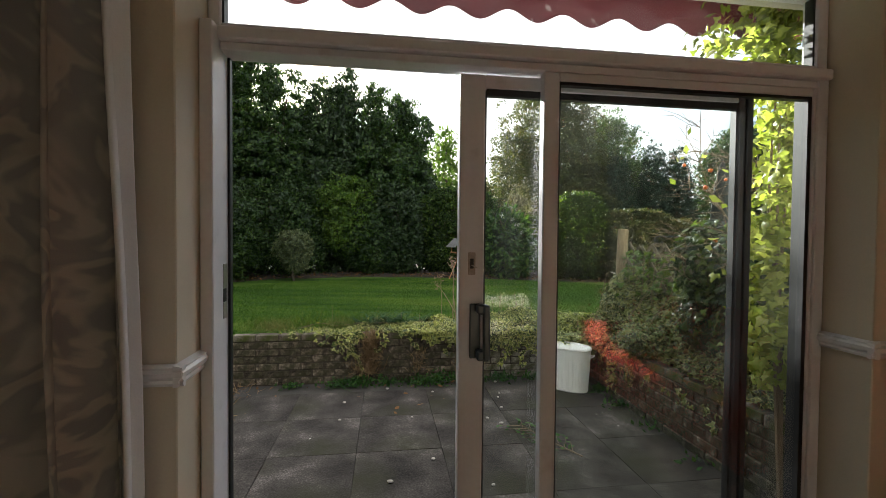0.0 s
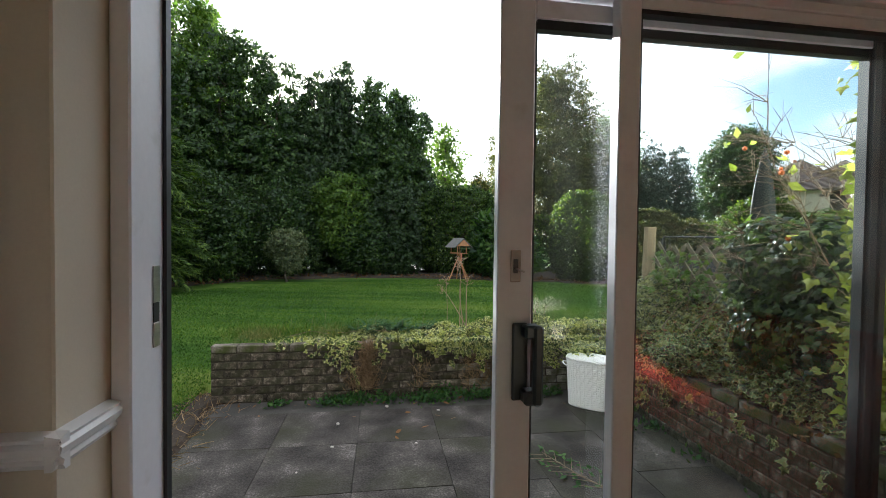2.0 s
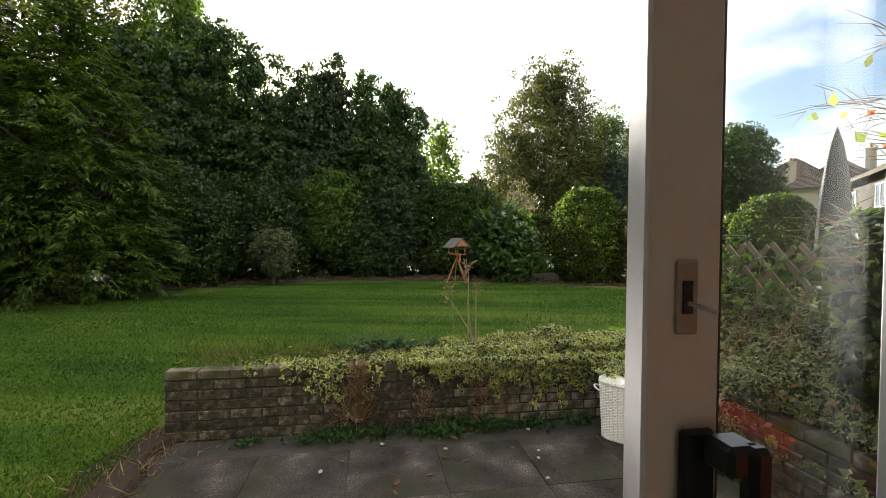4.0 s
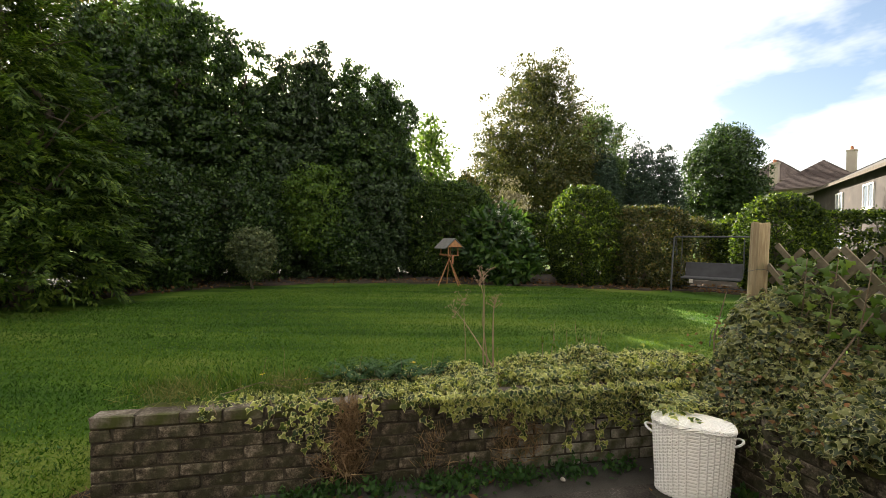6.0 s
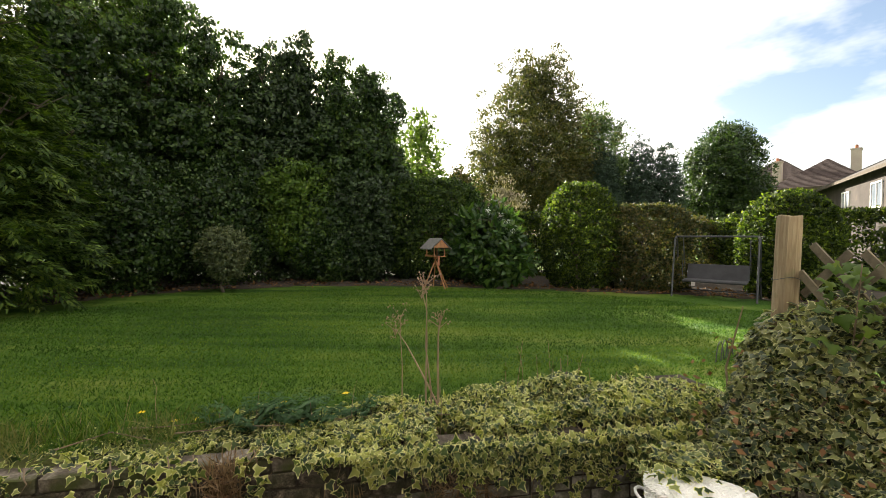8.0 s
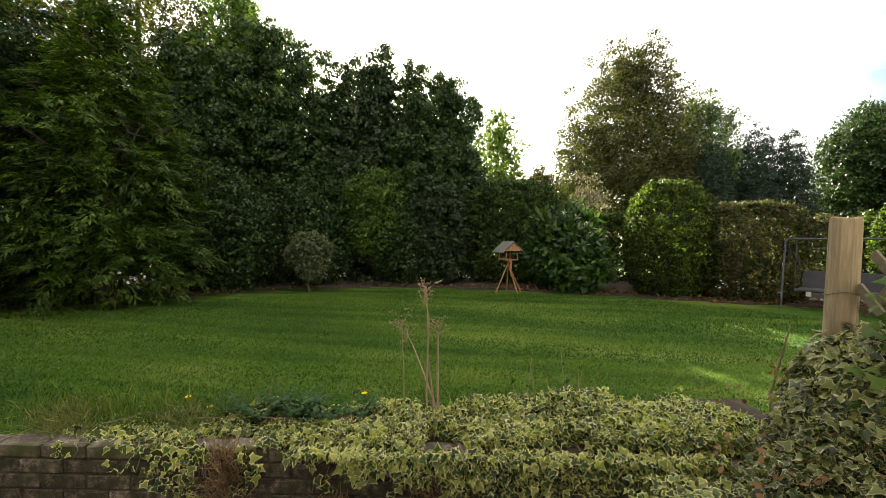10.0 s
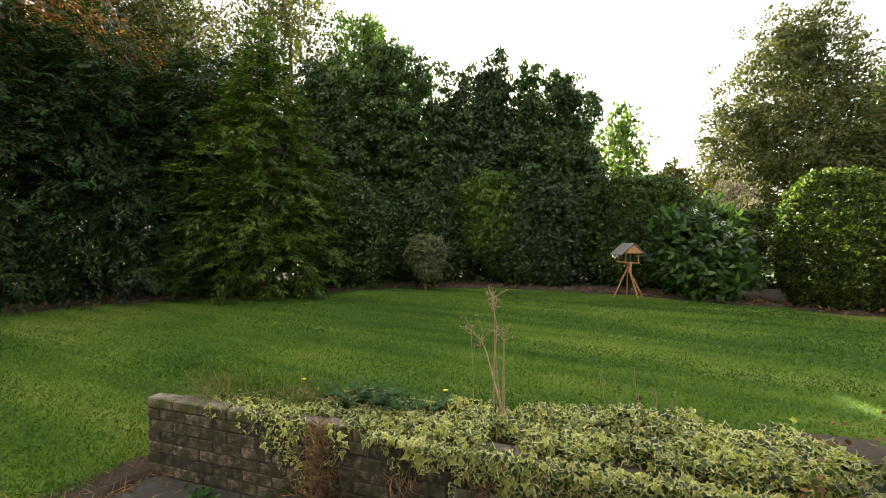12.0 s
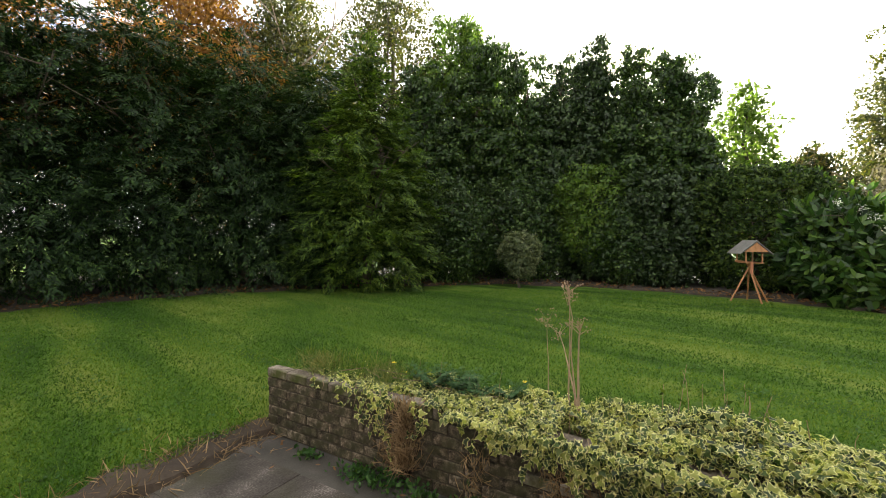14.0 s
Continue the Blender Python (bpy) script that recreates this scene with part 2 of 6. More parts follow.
M_TABLEWOOD = surface("orange_brown_timber", [(0.3, (0.20, 0.085, 0.03)), (0.7, (0.38, 0.18, 0.075))], scale=9, fine=50, rough=0.65, bump=0.3, stretch=(2, 2, 0.4))
M_FELT = surface("grey_roof_felt", [(0.3, (0.09, 0.09, 0.085)), (0.7, (0.17, 0.165, 0.15))], scale=12, rough=0.95, bump=0.4)
M_WICKER = surface("white_painted_wicker", [(0.22, (0.84, 0.83, 0.80)), (0.55, (0.93, 0.92, 0.90))], scale=14, fine=120, rough=0.5, bump=0.3, stain=((0.45, 0.42, 0.35), 6, 0.66, 0.84))
M_COVER = surface("dark_green_pvc_cover", [(0.3, (0.012, 0.016, 0.015)), (0.7, (0.028, 0.034, 0.031))], scale=6, rough=0.6, bump=0.3, spec=0.2)
M_METAL = surface("dark_grey_metal_tube", [(0.3, (0.03, 0.032, 0.035)), (0.7, (0.07, 0.073, 0.078))], scale=8, rough=0.5, metal=0.2, bump=0.1)
M_SWINGSEAT = surface("dark_grey_fabric", [(0.3, (0.028, 0.028, 0.031)), (0.7, (0.055, 0.055, 0.060))], scale=6, fine=200, rough=0.9, bump=0.2)
M_PEBBLE = surface("grey_render", [(0.3, (0.050, 0.043, 0.039)), (0.6, (0.078, 0.067, 0.060)), (0.8, (0.13, 0.105, 0.080))], scale=1.6, fine=30, rough=0.95, bump=0.5, stain=((0.16, 0.145, 0.13), 0.7, 0.62, 0.75), spec=0.2)
M_BEIGE = surface("beige_render", [(0.3, (0.36, 0.31, 0.25)), (0.7, (0.46, 0.41, 0.33))], scale=1.2, fine=30, rough=0.95, bump=0.4)
M_TILE = surface("brown_roof_tile", [(0.3, (0.035, 0.026, 0.024)), (0.7, (0.085, 0.062, 0.056))], scale=3, fine=20, rough=0.9, bump=0.4, spread=0.2, spec=0.2)
M_TILEGREY = surface("grey_slate", [(0.3, (0.055, 0.050, 0.048)), (0.7, (0.11, 0.10, 0.096))], scale=3, fine=20, rough=0.85, bump=0.4, spread=0.2, spec=0.2)
M_POT = surface("terracotta_pot", [(0.3, (0.30, 0.11, 0.06)), (0.7, (0.42, 0.17, 0.09))], rough=0.85)
M_STONE = surface("pale_pebble", [(0.3, (0.30, 0.27, 0.24)), (0.7, (0.52, 0.48, 0.43))], scale=20, rough=0.9, bump=0.3)
M_DEADLEAF = leaf("fallen_leaf", [(0.2, (0.08, 0.042, 0.018)), (0.8, (0.22, 0.115, 0.045))], 0.15, 0.7)

L_LAUREL = leaf("dark_laurel_leaf", [(0.25, (0.010, 0.024, 0.006)), (0.55, (0.028, 0.058, 0.012)), (0.8, (0.080, 0.125, 0.026))], 0.30, 0.40, spec=0.3)
L_HOLLY = leaf("holly_leaf", [(0.25, (0.010, 0.021, 0.008)), (0.55, (0.027, 0.050, 0.015)), (0.8, (0.065, 0.100, 0.032))], 0.26, 0.40, spec=0.3)
L_CYPRESS = leaf("dark_cypress_spray", [(0.25, (0.005, 0.014, 0.004)), (0.55, (0.015, 0.037, 0.009)), (0.8, (0.052, 0.094, 0.019))], 0.26, 0.7)
L_GOLDCYP = leaf("bright_cypress_spray", [(0.25, (0.016, 0.036, 0.006)), (0.55, (0.056, 0.102, 0.014)), (0.8, (0.16, 0.22, 0.034))], 0.40, 0.6)
L_YELLOW = leaf("yellow_green_leaf", [(0.2, (0.035, 0.070, 0.012)), (0.6, (0.085, 0.145, 0.022)), (0.85, (0.16, 0.22, 0.04))], 0.4, 0.4)
L_LIGHT = leaf("light_green_leaf", [(0.2, (0.045, 0.080, 0.016)), (0.6, (0.090, 0.140, 0.030)), (0.85, (0.15, 0.20, 0.05))], 0.5, 0.45)
L_HEDGE = leaf("clipped_hedge_leaf", [(0.25, (0.010, 0.022, 0.006)), (0.5, (0.032, 0.062, 0.013)), (0.78, (0.10, 0.145, 0.03))], 0.4, 0.5)
L_BALL = leaf("clipped_ball_leaf", [(0.25, (0.010, 0.020, 0.004)), (0.5, (0.028, 0.050, 0.008)), (0.78, (0.12, 0.160, 0.020))], 0.58, 0.45)
L_BROWNHEDGE = leaf("browning_hedge_leaf", [(0.25, (0.014, 0.022, 0.007)), (0.5, (0.038, 0.048, 0.014)), (0.78, (0.12, 0.090, 0.035))], 0.42, 0.6)
L_RHODO = leaf("glossy_shrub_leaf", [(0.25, (0.010, 0.030, 0.006)), (0.5, (0.030, 0.072, 0.013)), (0.78, (0.095, 0.160, 0.030))], 0.36, 0.36, spec=0.4)
L_AUTUMN = leaf("autumn_tree_leaf", [(0.25, (0.026, 0.034, 0.009)), (0.55, (0.058, 0.066, 0.017)), (0.8, (0.120, 0.100, 0.028))], 0.36, 0.5)
L_ORANGE = leaf("orange_beech_leaf", [(0.2, (0.10, 0.05, 0.012)), (0.6, (0.22, 0.10, 0.022)), (0.85, (0.32, 0.18, 0.04))], 0.5, 0.5)
L_GREYGREEN = leaf("grey_green_leaf", [(0.25, (0.030, 0.055, 0.018)), (0.55, (0.070, 0.115, 0.036)), (0.8, (0.14, 0.19, 0.06))], 0.35, 0.5)
L_FARDARK = leaf("far_conifer_spray", [(0.2, (0.020, 0.035, 0.025)), (0.8, (0.045, 0.075, 0.045))], 0.2, 0.7)
L_SHRUB = leaf("variegated_shrub_leaf", [(0.2, (0.05, 0.07, 0.035)), (0.6, (0.11, 0.13, 0.06)), (0.85, (0.22, 0.22, 0.11))], 0.3, 0.5)
L_GREYTWIG = leaf("dry_grey_twig", [(0.2, (0.10, 0.09, 0.07)), (0.8, (0.24, 0.21, 0.16))], 0.2, 0.8)
L_IVY = leaf("variegated_ivy_leaf", [(0.27, (0.014, 0.032, 0.008)), (0.50, (0.070, 0.112, 0.026)), (0.74, (0.38, 0.40, 0.11))], 0.42, 0.40, margin=((0.74, 0.71, 0.37), 0.74), patch=5.0, spec=0.4)
L_IVYDARK = leaf("dark_ivy_leaf", [(0.27, (0.012, 0.024, 0.006)), (0.5, (0.045, 0.070, 0.018)), (0.73, (0.20, 0.215, 0.062))], 0.32, 0.38, margin=((0.44, 0.43, 0.21), 0.75), patch=2.2, spec=0.4)
L_BIGIVY = leaf("large_ivy_leaf", [(0.25, (0.010, 0.026, 0.006)), (0.5, (0.032, 0.062, 0.013)), (0.75, (0.12, 0.165, 0.038))], 0.38, 0.36, patch=4.0, spec=0.35)
L_VINE = leaf("bright_vine_leaf", [(0.2, (0.12, 0.15, 0.03)), (0.55, (0.26, 0.29, 0.07)), (0.8, (0.50, 0.50, 0.20))], 0.55, 0.4)
L_WEED = leaf("weed_leaf", [(0.2, (0.020, 0.060, 0.016)), (0.6, (0.045, 0.110, 0.026)), (0.85, (0.10, 0.17, 0.04))], 0.35, 0.5)
L_FERN = leaf("blue_green_fern", [(0.2, (0.026, 0.070, 0.024)), (0.8, (0.065, 0.135, 0.044))], 0.35, 0.5)
L_DRY = leaf("dry_brown_foliage", [(0.25, (0.15, 0.095, 0.055)), (0.75, (0.36, 0.25, 0.15))], 0.2, 0.8)
# Streaked blade colour: mowing lines, with strips of low sunlight painted in.
L_GRASS = leaf("lawn_grass_blade", [(0.32, (0.018, 0.055, 0.005)), (0.45, (0.036, 0.090, 0.008)), (0.55, (0.074, 0.140, 0.013)), (0.66, (0.135, 0.190, 0.029))], 0.38, 0.5, patch=1.5, streak=(0.14, 1.1, 1.0))
L_TALLGRASS = leaf("dry_tall_grass", [(0.25, (0.06, 0.10, 0.02)), (0.75, (0.23, 0.22, 0.09))], 0.35, 0.7)
L_YELLOWFLOWER = leaf("yellow_petal", [(0.2, (0.70, 0.50, 0.02)), (0.8, (0.85, 0.65, 0.04))], 0.3, 0.6)
L_BERRY = leaf("orange_berry", [(0.2, (0.60, 0.10, 0.02)), (0.8, (0.75, 0.20, 0.04))], 0.1, 0.4)
L_WHITEFLOWER = leaf("pale_flower", [(0.2, (0.55, 0.55, 0.55)), (0.8, (0.70, 0.70, 0.72))], 0.3, 0.6)


def lawn_material():
    m, n, l = material("mown_lawn")
    tc = n.new("ShaderNodeTexCoord")
    a = n.new("ShaderNodeTexNoise")
    a.inputs["Scale"].default_value, a.inputs["Detail"].default_value = 0.55, 6
    b = n.new("ShaderNodeTexNoise")
    b.inputs["Scale"].default_value, b.inputs["Detail"].default_value = 28.0, 5
    c = n.new("ShaderNodeTexNoise")
    c.inputs["Scale"].default_value, c.inputs["Detail"].default_value = 120.0, 3
    # Long pale streaks in the colour: mowing lines and sunlit strips of lawn.
    mp = n.new("ShaderNodeMapping")
    mp.inputs["Rotation"].default_value = (0, 0, radians(-8))
    mp.inputs["Scale"].default_value = (0.12, 1.1, 1.0)
    d = n.new("ShaderNodeTexNoise")
    d.inputs["Scale"].default_value, d.inputs["Detail"].default_value = 1.6, 3
    l.new(tc.outputs["Object"], mp.inputs["Vector"])
    l.new(mp.outputs["Vector"], d.inputs["Vector"])
    for t in (a, b, c):
        l.new(tc.outputs["Object"], t.inputs["Vector"])
    m1 = n.new("ShaderNodeMix")
    m1.inputs["Factor"].default_value = 0.60
    l.new(a.outputs["Fac"], m1.inputs["A"])
    l.new(d.outputs["Fac"], m1.inputs["B"])
    m2 = n.new("ShaderNodeMix")
    m2.inputs["Factor"].default_value = 0.5
    l.new(b.outputs["Fac"], m2.inputs["A"])
    l.new(c.outputs["Fac"], m2.inputs["B"])
    m3 = n.new("ShaderNodeMix")
    m3.inputs["Factor"].default_value = 0.26
    l.new(m1.outputs["Result"], m3.inputs["A"])
    l.new(m2.outputs["Result"], m3.inputs["B"])
    r = ramp(n, [(0.36, (0.012, 0.038, 0.004)), (0.45, (0.031, 0.077, 0.006)), (0.52, (0.068, 0.128, 0.012)), (0.58, (0.135, 0.175, 0.029))])
    l.new(m3.outputs["Result"], r.inputs["Fac"])
    p = n.new("ShaderNodeBsdfPrincipled")
    p.inputs["Roughness"].default_value = 0.85
    p.inputs["Specular IOR Level"].default_value = 0.15
    l.new(r.outputs["Color"], p.inputs["Base Color"])
    bp = n.new("ShaderNodeBump")
    bp.inputs["Strength"].default_value, bp.inputs["Distance"].default_value = 0.8, 0.04
    l.new(m2.outputs["Result"], bp.inputs["Height"])
    l.new(bp.outputs["Normal"], p.inputs["Normal"])
    o = n.new("ShaderNodeOutputMaterial")
    l.new(p.outputs["BSDF"], o.inputs["Surface"])
    return m


M_LAWN = lawn_material()


def curtain_material():
    m, n, l = material("floral_curtain_cloth")
    uv = n.new("ShaderNodeTexCoord")
    mp = n.new("ShaderNodeMapping")
    mp.inputs["Scale"].default_value = (1.0, 0.75, 1.0)
    l.new(uv.outputs["UV"], mp.inputs["Vector"])
    big = n.new("ShaderNodeTexNoise")
    big.inputs["Scale"].default_value, big.inputs["Detail"].default_value, big.inputs["Distortion"].default_value = 5.5, 2, 1.8
    vor = n.new("ShaderNodeTexVoronoi")
    vor.inputs["Scale"].default_value = 4.5
    l.new(mp.outputs["Vector"], big.inputs["Vector"])
    l.new(mp.outputs["Vector"], vor.inputs["Vector"])
    mx = n.new("ShaderNodeMix")
    mx.inputs["Factor"].default_value = 0.4
    l.new(big.outputs["Fac"], mx.inputs["A"])
    l.new(vor.outputs["Distance"], mx.inputs["B"])
    r = ramp(n, [(0.28, (0.25, 0.25, 0.265)), (0.37, (0.29, 0.288, 0.295)), (0.41, (0.46, 0.42, 0.39)), (0.47, (0.50, 0.465, 0.43)), (0.51, (0.32, 0.312, 0.32)), (0.58, (0.35, 0.34, 0.338)), (0.64, (0.50, 0.47, 0.445))])
    l.new(mx.outputs["Result"], r.inputs["Fac"])
    wv = n.new("ShaderNodeTexNoise")
    wv.inputs["Scale"].default_value = 300
    l.new(uv.outputs["UV"], wv.inputs["Vector"])
    bp = n.new("ShaderNodeBump")
    bp.inputs["Strength"].default_value, bp.inputs["Distance"].default_value = 0.2, 0.003
    l.new(wv.outputs["Fac"], bp.inputs["Height"])
    p = n.new("ShaderNodeBsdfPrincipled")
    p.inputs["Roughness"].default_value = 0.8
    l.new(r.outputs["Color"], p.inputs["Base Color"])
    l.new(bp.outputs["Normal"], p.inputs["Normal"])
    o = n.new("ShaderNodeOutputMaterial")
    l.new(p.outputs["BSDF"], o.inputs["Surface"])
    return m


M_CURTAIN = curtain_material()
M_LINING = surface("white_curtain_lining", [(0.3, (0.70, 0.69, 0.68)), (0.7, (0.80, 0.79, 0.78))], scale=4, fine=200, rough=0.85, bump=0.1)

# ---- mesh helpers ----
HOUSE = Matrix.Translation((-0.78, 1.64, 0)) @ Matrix.Rotation(radians(10.0), 4, "Z")
HOUSE_INV = HOUSE.inverted()


def at(x, y, z=0.0):
    """A place given along the house (x), out from it (y) and up, in the world."""
    return HOUSE @ Vector((x, y, z))


def thing(name, m, label, category, group="", kind=""):
    e = new(name)
    e.empty_display_size = 0.1
    e.matrix_world = m
    return tagged(e, label, category, group, kind)


def link_mesh(name, me, mat, parent=None, label=""):
    ob = new(name, me)
    if mat and not me.materials:
        me.materials.append(mat)
    if parent:
        ob.parent = parent
    if label:
        ob["label"] = label
    return ob


def part(name, bm, mat, parent=None, label="", smooth=False):
    me = bpy.data.meshes.new(name)
    bm.normal_update()
    bm.to_mesh(me)
    bm.free()
    if smooth:
        me.shade_smooth()
    return link_mesh(name, me, mat, parent, label)


def box(bm, x0, y0, z0, x1, y1, z1, bevel=0.0, m=None):
    r = bmesh.ops.create_cube(bm, size=1.0)
    vs = r["verts"]
    for v in vs:
        v.co = Vector(((x0 + x1) / 2 + v.co.x * (x1 - x0), (y0 + y1) / 2 + v.co.y * (y1 - y0), (z0 + z1) / 2 + v.co.z * (z1 - z0)))
        if m:
            v.co = m @ v.co
    if bevel:
        es = list({e for v in vs for e in v.link_edges})
        bmesh.ops.bevel(bm, geom=es, offset=bevel, segments=1, affect="EDGES")
    return bm


def boxed(*args, **kw):
    return box(bmesh.new(), *args, **kw)


def tube(bm, pts, radii, sides=7, cap=True):
    """A tapered tube along points."""
    rings = []
    pts = [Vector(p) for p in pts]
    for i, p in enumerate(pts):
        d = (pts[min(i + 1, len(pts) - 1)] - pts[max(i - 1, 0)]).normalized()
        a = d.cross(Vector((0.31, 0.17, 0.93)) if abs(d.z) < 0.9 else Vector((1, 0.1, 0))).normalized()
        b = d.cross(a)
        r = radii[i] if isinstance(radii, (list, tuple)) else radii
        rings.append([bm.verts.new(p + (a * math.cos(k * 2 * math.pi / sides) + b * math.sin(k * 2 * math.pi / sides)) * r) for k in range(sides)])
    for q, w in zip(rings, rings[1:]):
        for k in range(sides):
            bm.faces.new((q[k], q[(k + 1) % sides], w[(k + 1) % sides], w[k]))
    if cap:
        bm.faces.new(rings[0][::-1])
        bm.faces.new(rings[-1])
    return bm


def unit(v):
    return v / np.maximum(np.linalg.norm(v, axis=1, keepdims=True), 1e-9)


OUTLINES = {
    "oval": np.array([(0, 0), (0.30, 0.38), (0.0, 1.0), (-0.30, 0.38)]),
    "blade": np.array([(0.022, 0), (0.018, 0.6), (0.0, 1.0), (-0.022, 0.0)]),
    "chip": np.array([(0.27, 0.18), (0.0, 1.0), (-0.27, 0.30)]),
    "dart": np.array([(0.17, 0.0), (0.0, 1.0), (-0.17, 0.12)]),
    "needle": np.array([(0, 0), (0.16, 0.45), (0.0, 1.0), (-0.16, 0.45)]),
    "spray": np.array([(0, 0), (0.22, 0.35), (0.10, 0.45), (0.20, 0.75), (0.0, 1.0), (-0.20, 0.75), (-0.10, 0.45), (-0.22, 0.35)]),
    "ivy": np.array([(0, 0.04), (0.30, -0.12), (0.54, 0.22), (0.25, 0.40), (0.0, 1.0), (-0.25, 0.40), (-0.54, 0.22), (-0.30, -0.12)]),
    "long": np.array([(0, 0), (0.15, 0.3), (0.17, 0.6), (0.0, 1.0), (-0.17, 0.6), (-0.15, 0.3)]),
}


def leaves(name, pos, normal, tip, size, outline, mat, parent, rng, fold=0.18, fan=False, label=""):
    """Many leaves in one mesh: each lies at pos, faces normal and points along tip."""
    shape = OUTLINES[outline]
    k, n = len(shape), len(pos)
    y = unit(tip - normal * np.sum(tip * normal, axis=1, keepdims=True) + rng.normal(0, 1e-3, tip.shape))
    x = np.cross(y, normal)
    s = np.asarray(size).reshape(-1, 1)
    cols = []
    for a, b in shape:
        bend = -fold * abs(a) * 1.4 - fold * b * b
        cols.append(pos + s * (x * a + y * b + normal * bend))
    edge = np.ones((n, k), dtype=np.float32)
    if fan:
        cols.append(pos + s * (y * 0.36 + normal * 0.05))
        edge = np.concatenate([edge, np.zeros((n, 1), dtype=np.float32)], axis=1)
    kk = k + (1 if fan else 0)
    co = np.stack(cols, axis=1).reshape(-1, 3).astype(np.float32)
    base = (np.arange(n) * kk)[:, None]
    if fan:
        tri = np.array([(i, (i + 1) % k, k) for i in range(k)]).reshape(-1)
        idx, size_f = (base + tri[None, :]).reshape(-1), 3
    else:
        idx, size_f = (base + np.arange(k)[None, :]).reshape(-1), k
    me = bpy.data.meshes.new(name)
    me.vertices.add(len(co))
    me.vertices.foreach_set("co", co.reshape(-1))
    me.loops.add(len(idx))
    me.loops.foreach_set("vertex_index", idx.astype(np.int32))
    nf = len(idx) // size_f
    me.polygons.add(nf)
    me.polygons.foreach_set("loop_start", (np.arange(nf) * size_f).astype(np.int32))
    if fan:
        at_edge = me.attributes.new("edge", "FLOAT", "POINT")
        at_edge.data.foreach_set("value", edge.reshape(-1))
    me.update(calc_edges=True)
    ob = link_mesh(name, me, mat, parent, label)
    ob["kind"] = "stuff"
    return ob


def blob_points(rng, blobs, clumps, each, spread, inner=0.55, lump=0.2, floor_z=None, sweep=0.0, droop=0.0):
    """Leaf places in clumps near the skins of ellipsoids (cx, cy, cz, rx, ry, rz, power); power over 2 makes them boxy."""
    area = np.array([(b[3] * b[4] + b[4] * b[5] + b[3] * b[5]) for b in blobs])
    pick = rng.choice(len(blobs), clumps, p=area / area.sum())
    B = np.array([b[:6] for b in blobs])[pick]
    power = np.array([(b[6] if len(b) > 6 else 2.0) for b in blobs])[pick][:, None]
    d = unit(rng.normal(size=(clumps, 3)))
    d = d / (np.sum(np.abs(d) ** power, axis=1, keepdims=True) ** (1 / power))
    r = 1 - (1 - inner) * rng.random((clumps, 1)) ** 2.2
    r = r + lump * rng.normal(size=(clumps, 1)) * 0.35
    centre = B[:, :3] + d * B[:, 3:] * r
    nc = unit(d / B[:, 3:])
    n = clumps * each
    tip = None
    if sweep:
        # flat fronds that reach out and bend down at the tip
        axis = unit(nc * np.array((1, 1, 0.3)) + rng.normal(0, 0.25, nc.shape) + np.array((0, 0, 0.25 - 0.3 * droop)))
        side = unit(np.cross(axis, np.array((0.0, 0.0, 1.0))) + rng.normal(0, 0.15, nc.shape))
        up = unit(np.cross(side, axis))
        f, w = rng.random((n, 1)), rng.uniform(-1, 1, (n, 1))
        A, S, U = (np.repeat(v, each, axis=0) for v in (axis, side, up))
        length = np.repeat(sweep * rng.uniform(0.7, 1.3, clumps), each)[:, None]
        pos = np.repeat(centre, each, axis=0) + A * (f - 0.5) * length + S * w * (1.05 - f) * 0.36 * length + rng.normal(0, 0.25, (n, 3)) * spread
        pos[:, 2] -= (f * f * 0.30 * droop * length)[:, 0]
        nrm = unit(U + A * f * 0.5 * droop + rng.normal(0, 0.22, (n, 3)))
        tip = unit(A + S * np.sign(w) * 0.6 + rng.normal(0, 0.2, (n, 3)) - np.array((0, 0, 0.3 * droop)) * f)
    else:
        # leafy tufts: the leaves lie on the outer, upper side of each clump
        out = unit(rng.normal(size=(n, 3)) + np.repeat(nc * 0.75 + np.array((0, 0, 0.45)), each, axis=0))
        reach = np.repeat(spread * rng.uniform(1.3, 2.5, clumps), each)[:, None]
        pos = np.repeat(centre, each, axis=0) + out * reach * rng.uniform(0.55, 1.05, (n, 1)) * np.array((1, 1, 0.8))
        nrm = unit(out + rng.normal(0, 0.45, (n, 3)))
    if floor_z is not None:
        keep = pos[:, 2] > floor_z
        pos, nrm, tip = pos[keep], nrm[keep], None if tip is None else tip[keep]
    return pos, nrm, tip


def lawn_z(x, y):
    """Height of the lawn: level with the patio near the house, rising gently away from it."""
    return 0.25 * (1 - np.exp(-np.maximum(np.asarray(y) - 3.0 - 0.15 * np.asarray(x), 0) / 3.2)) - 0.01

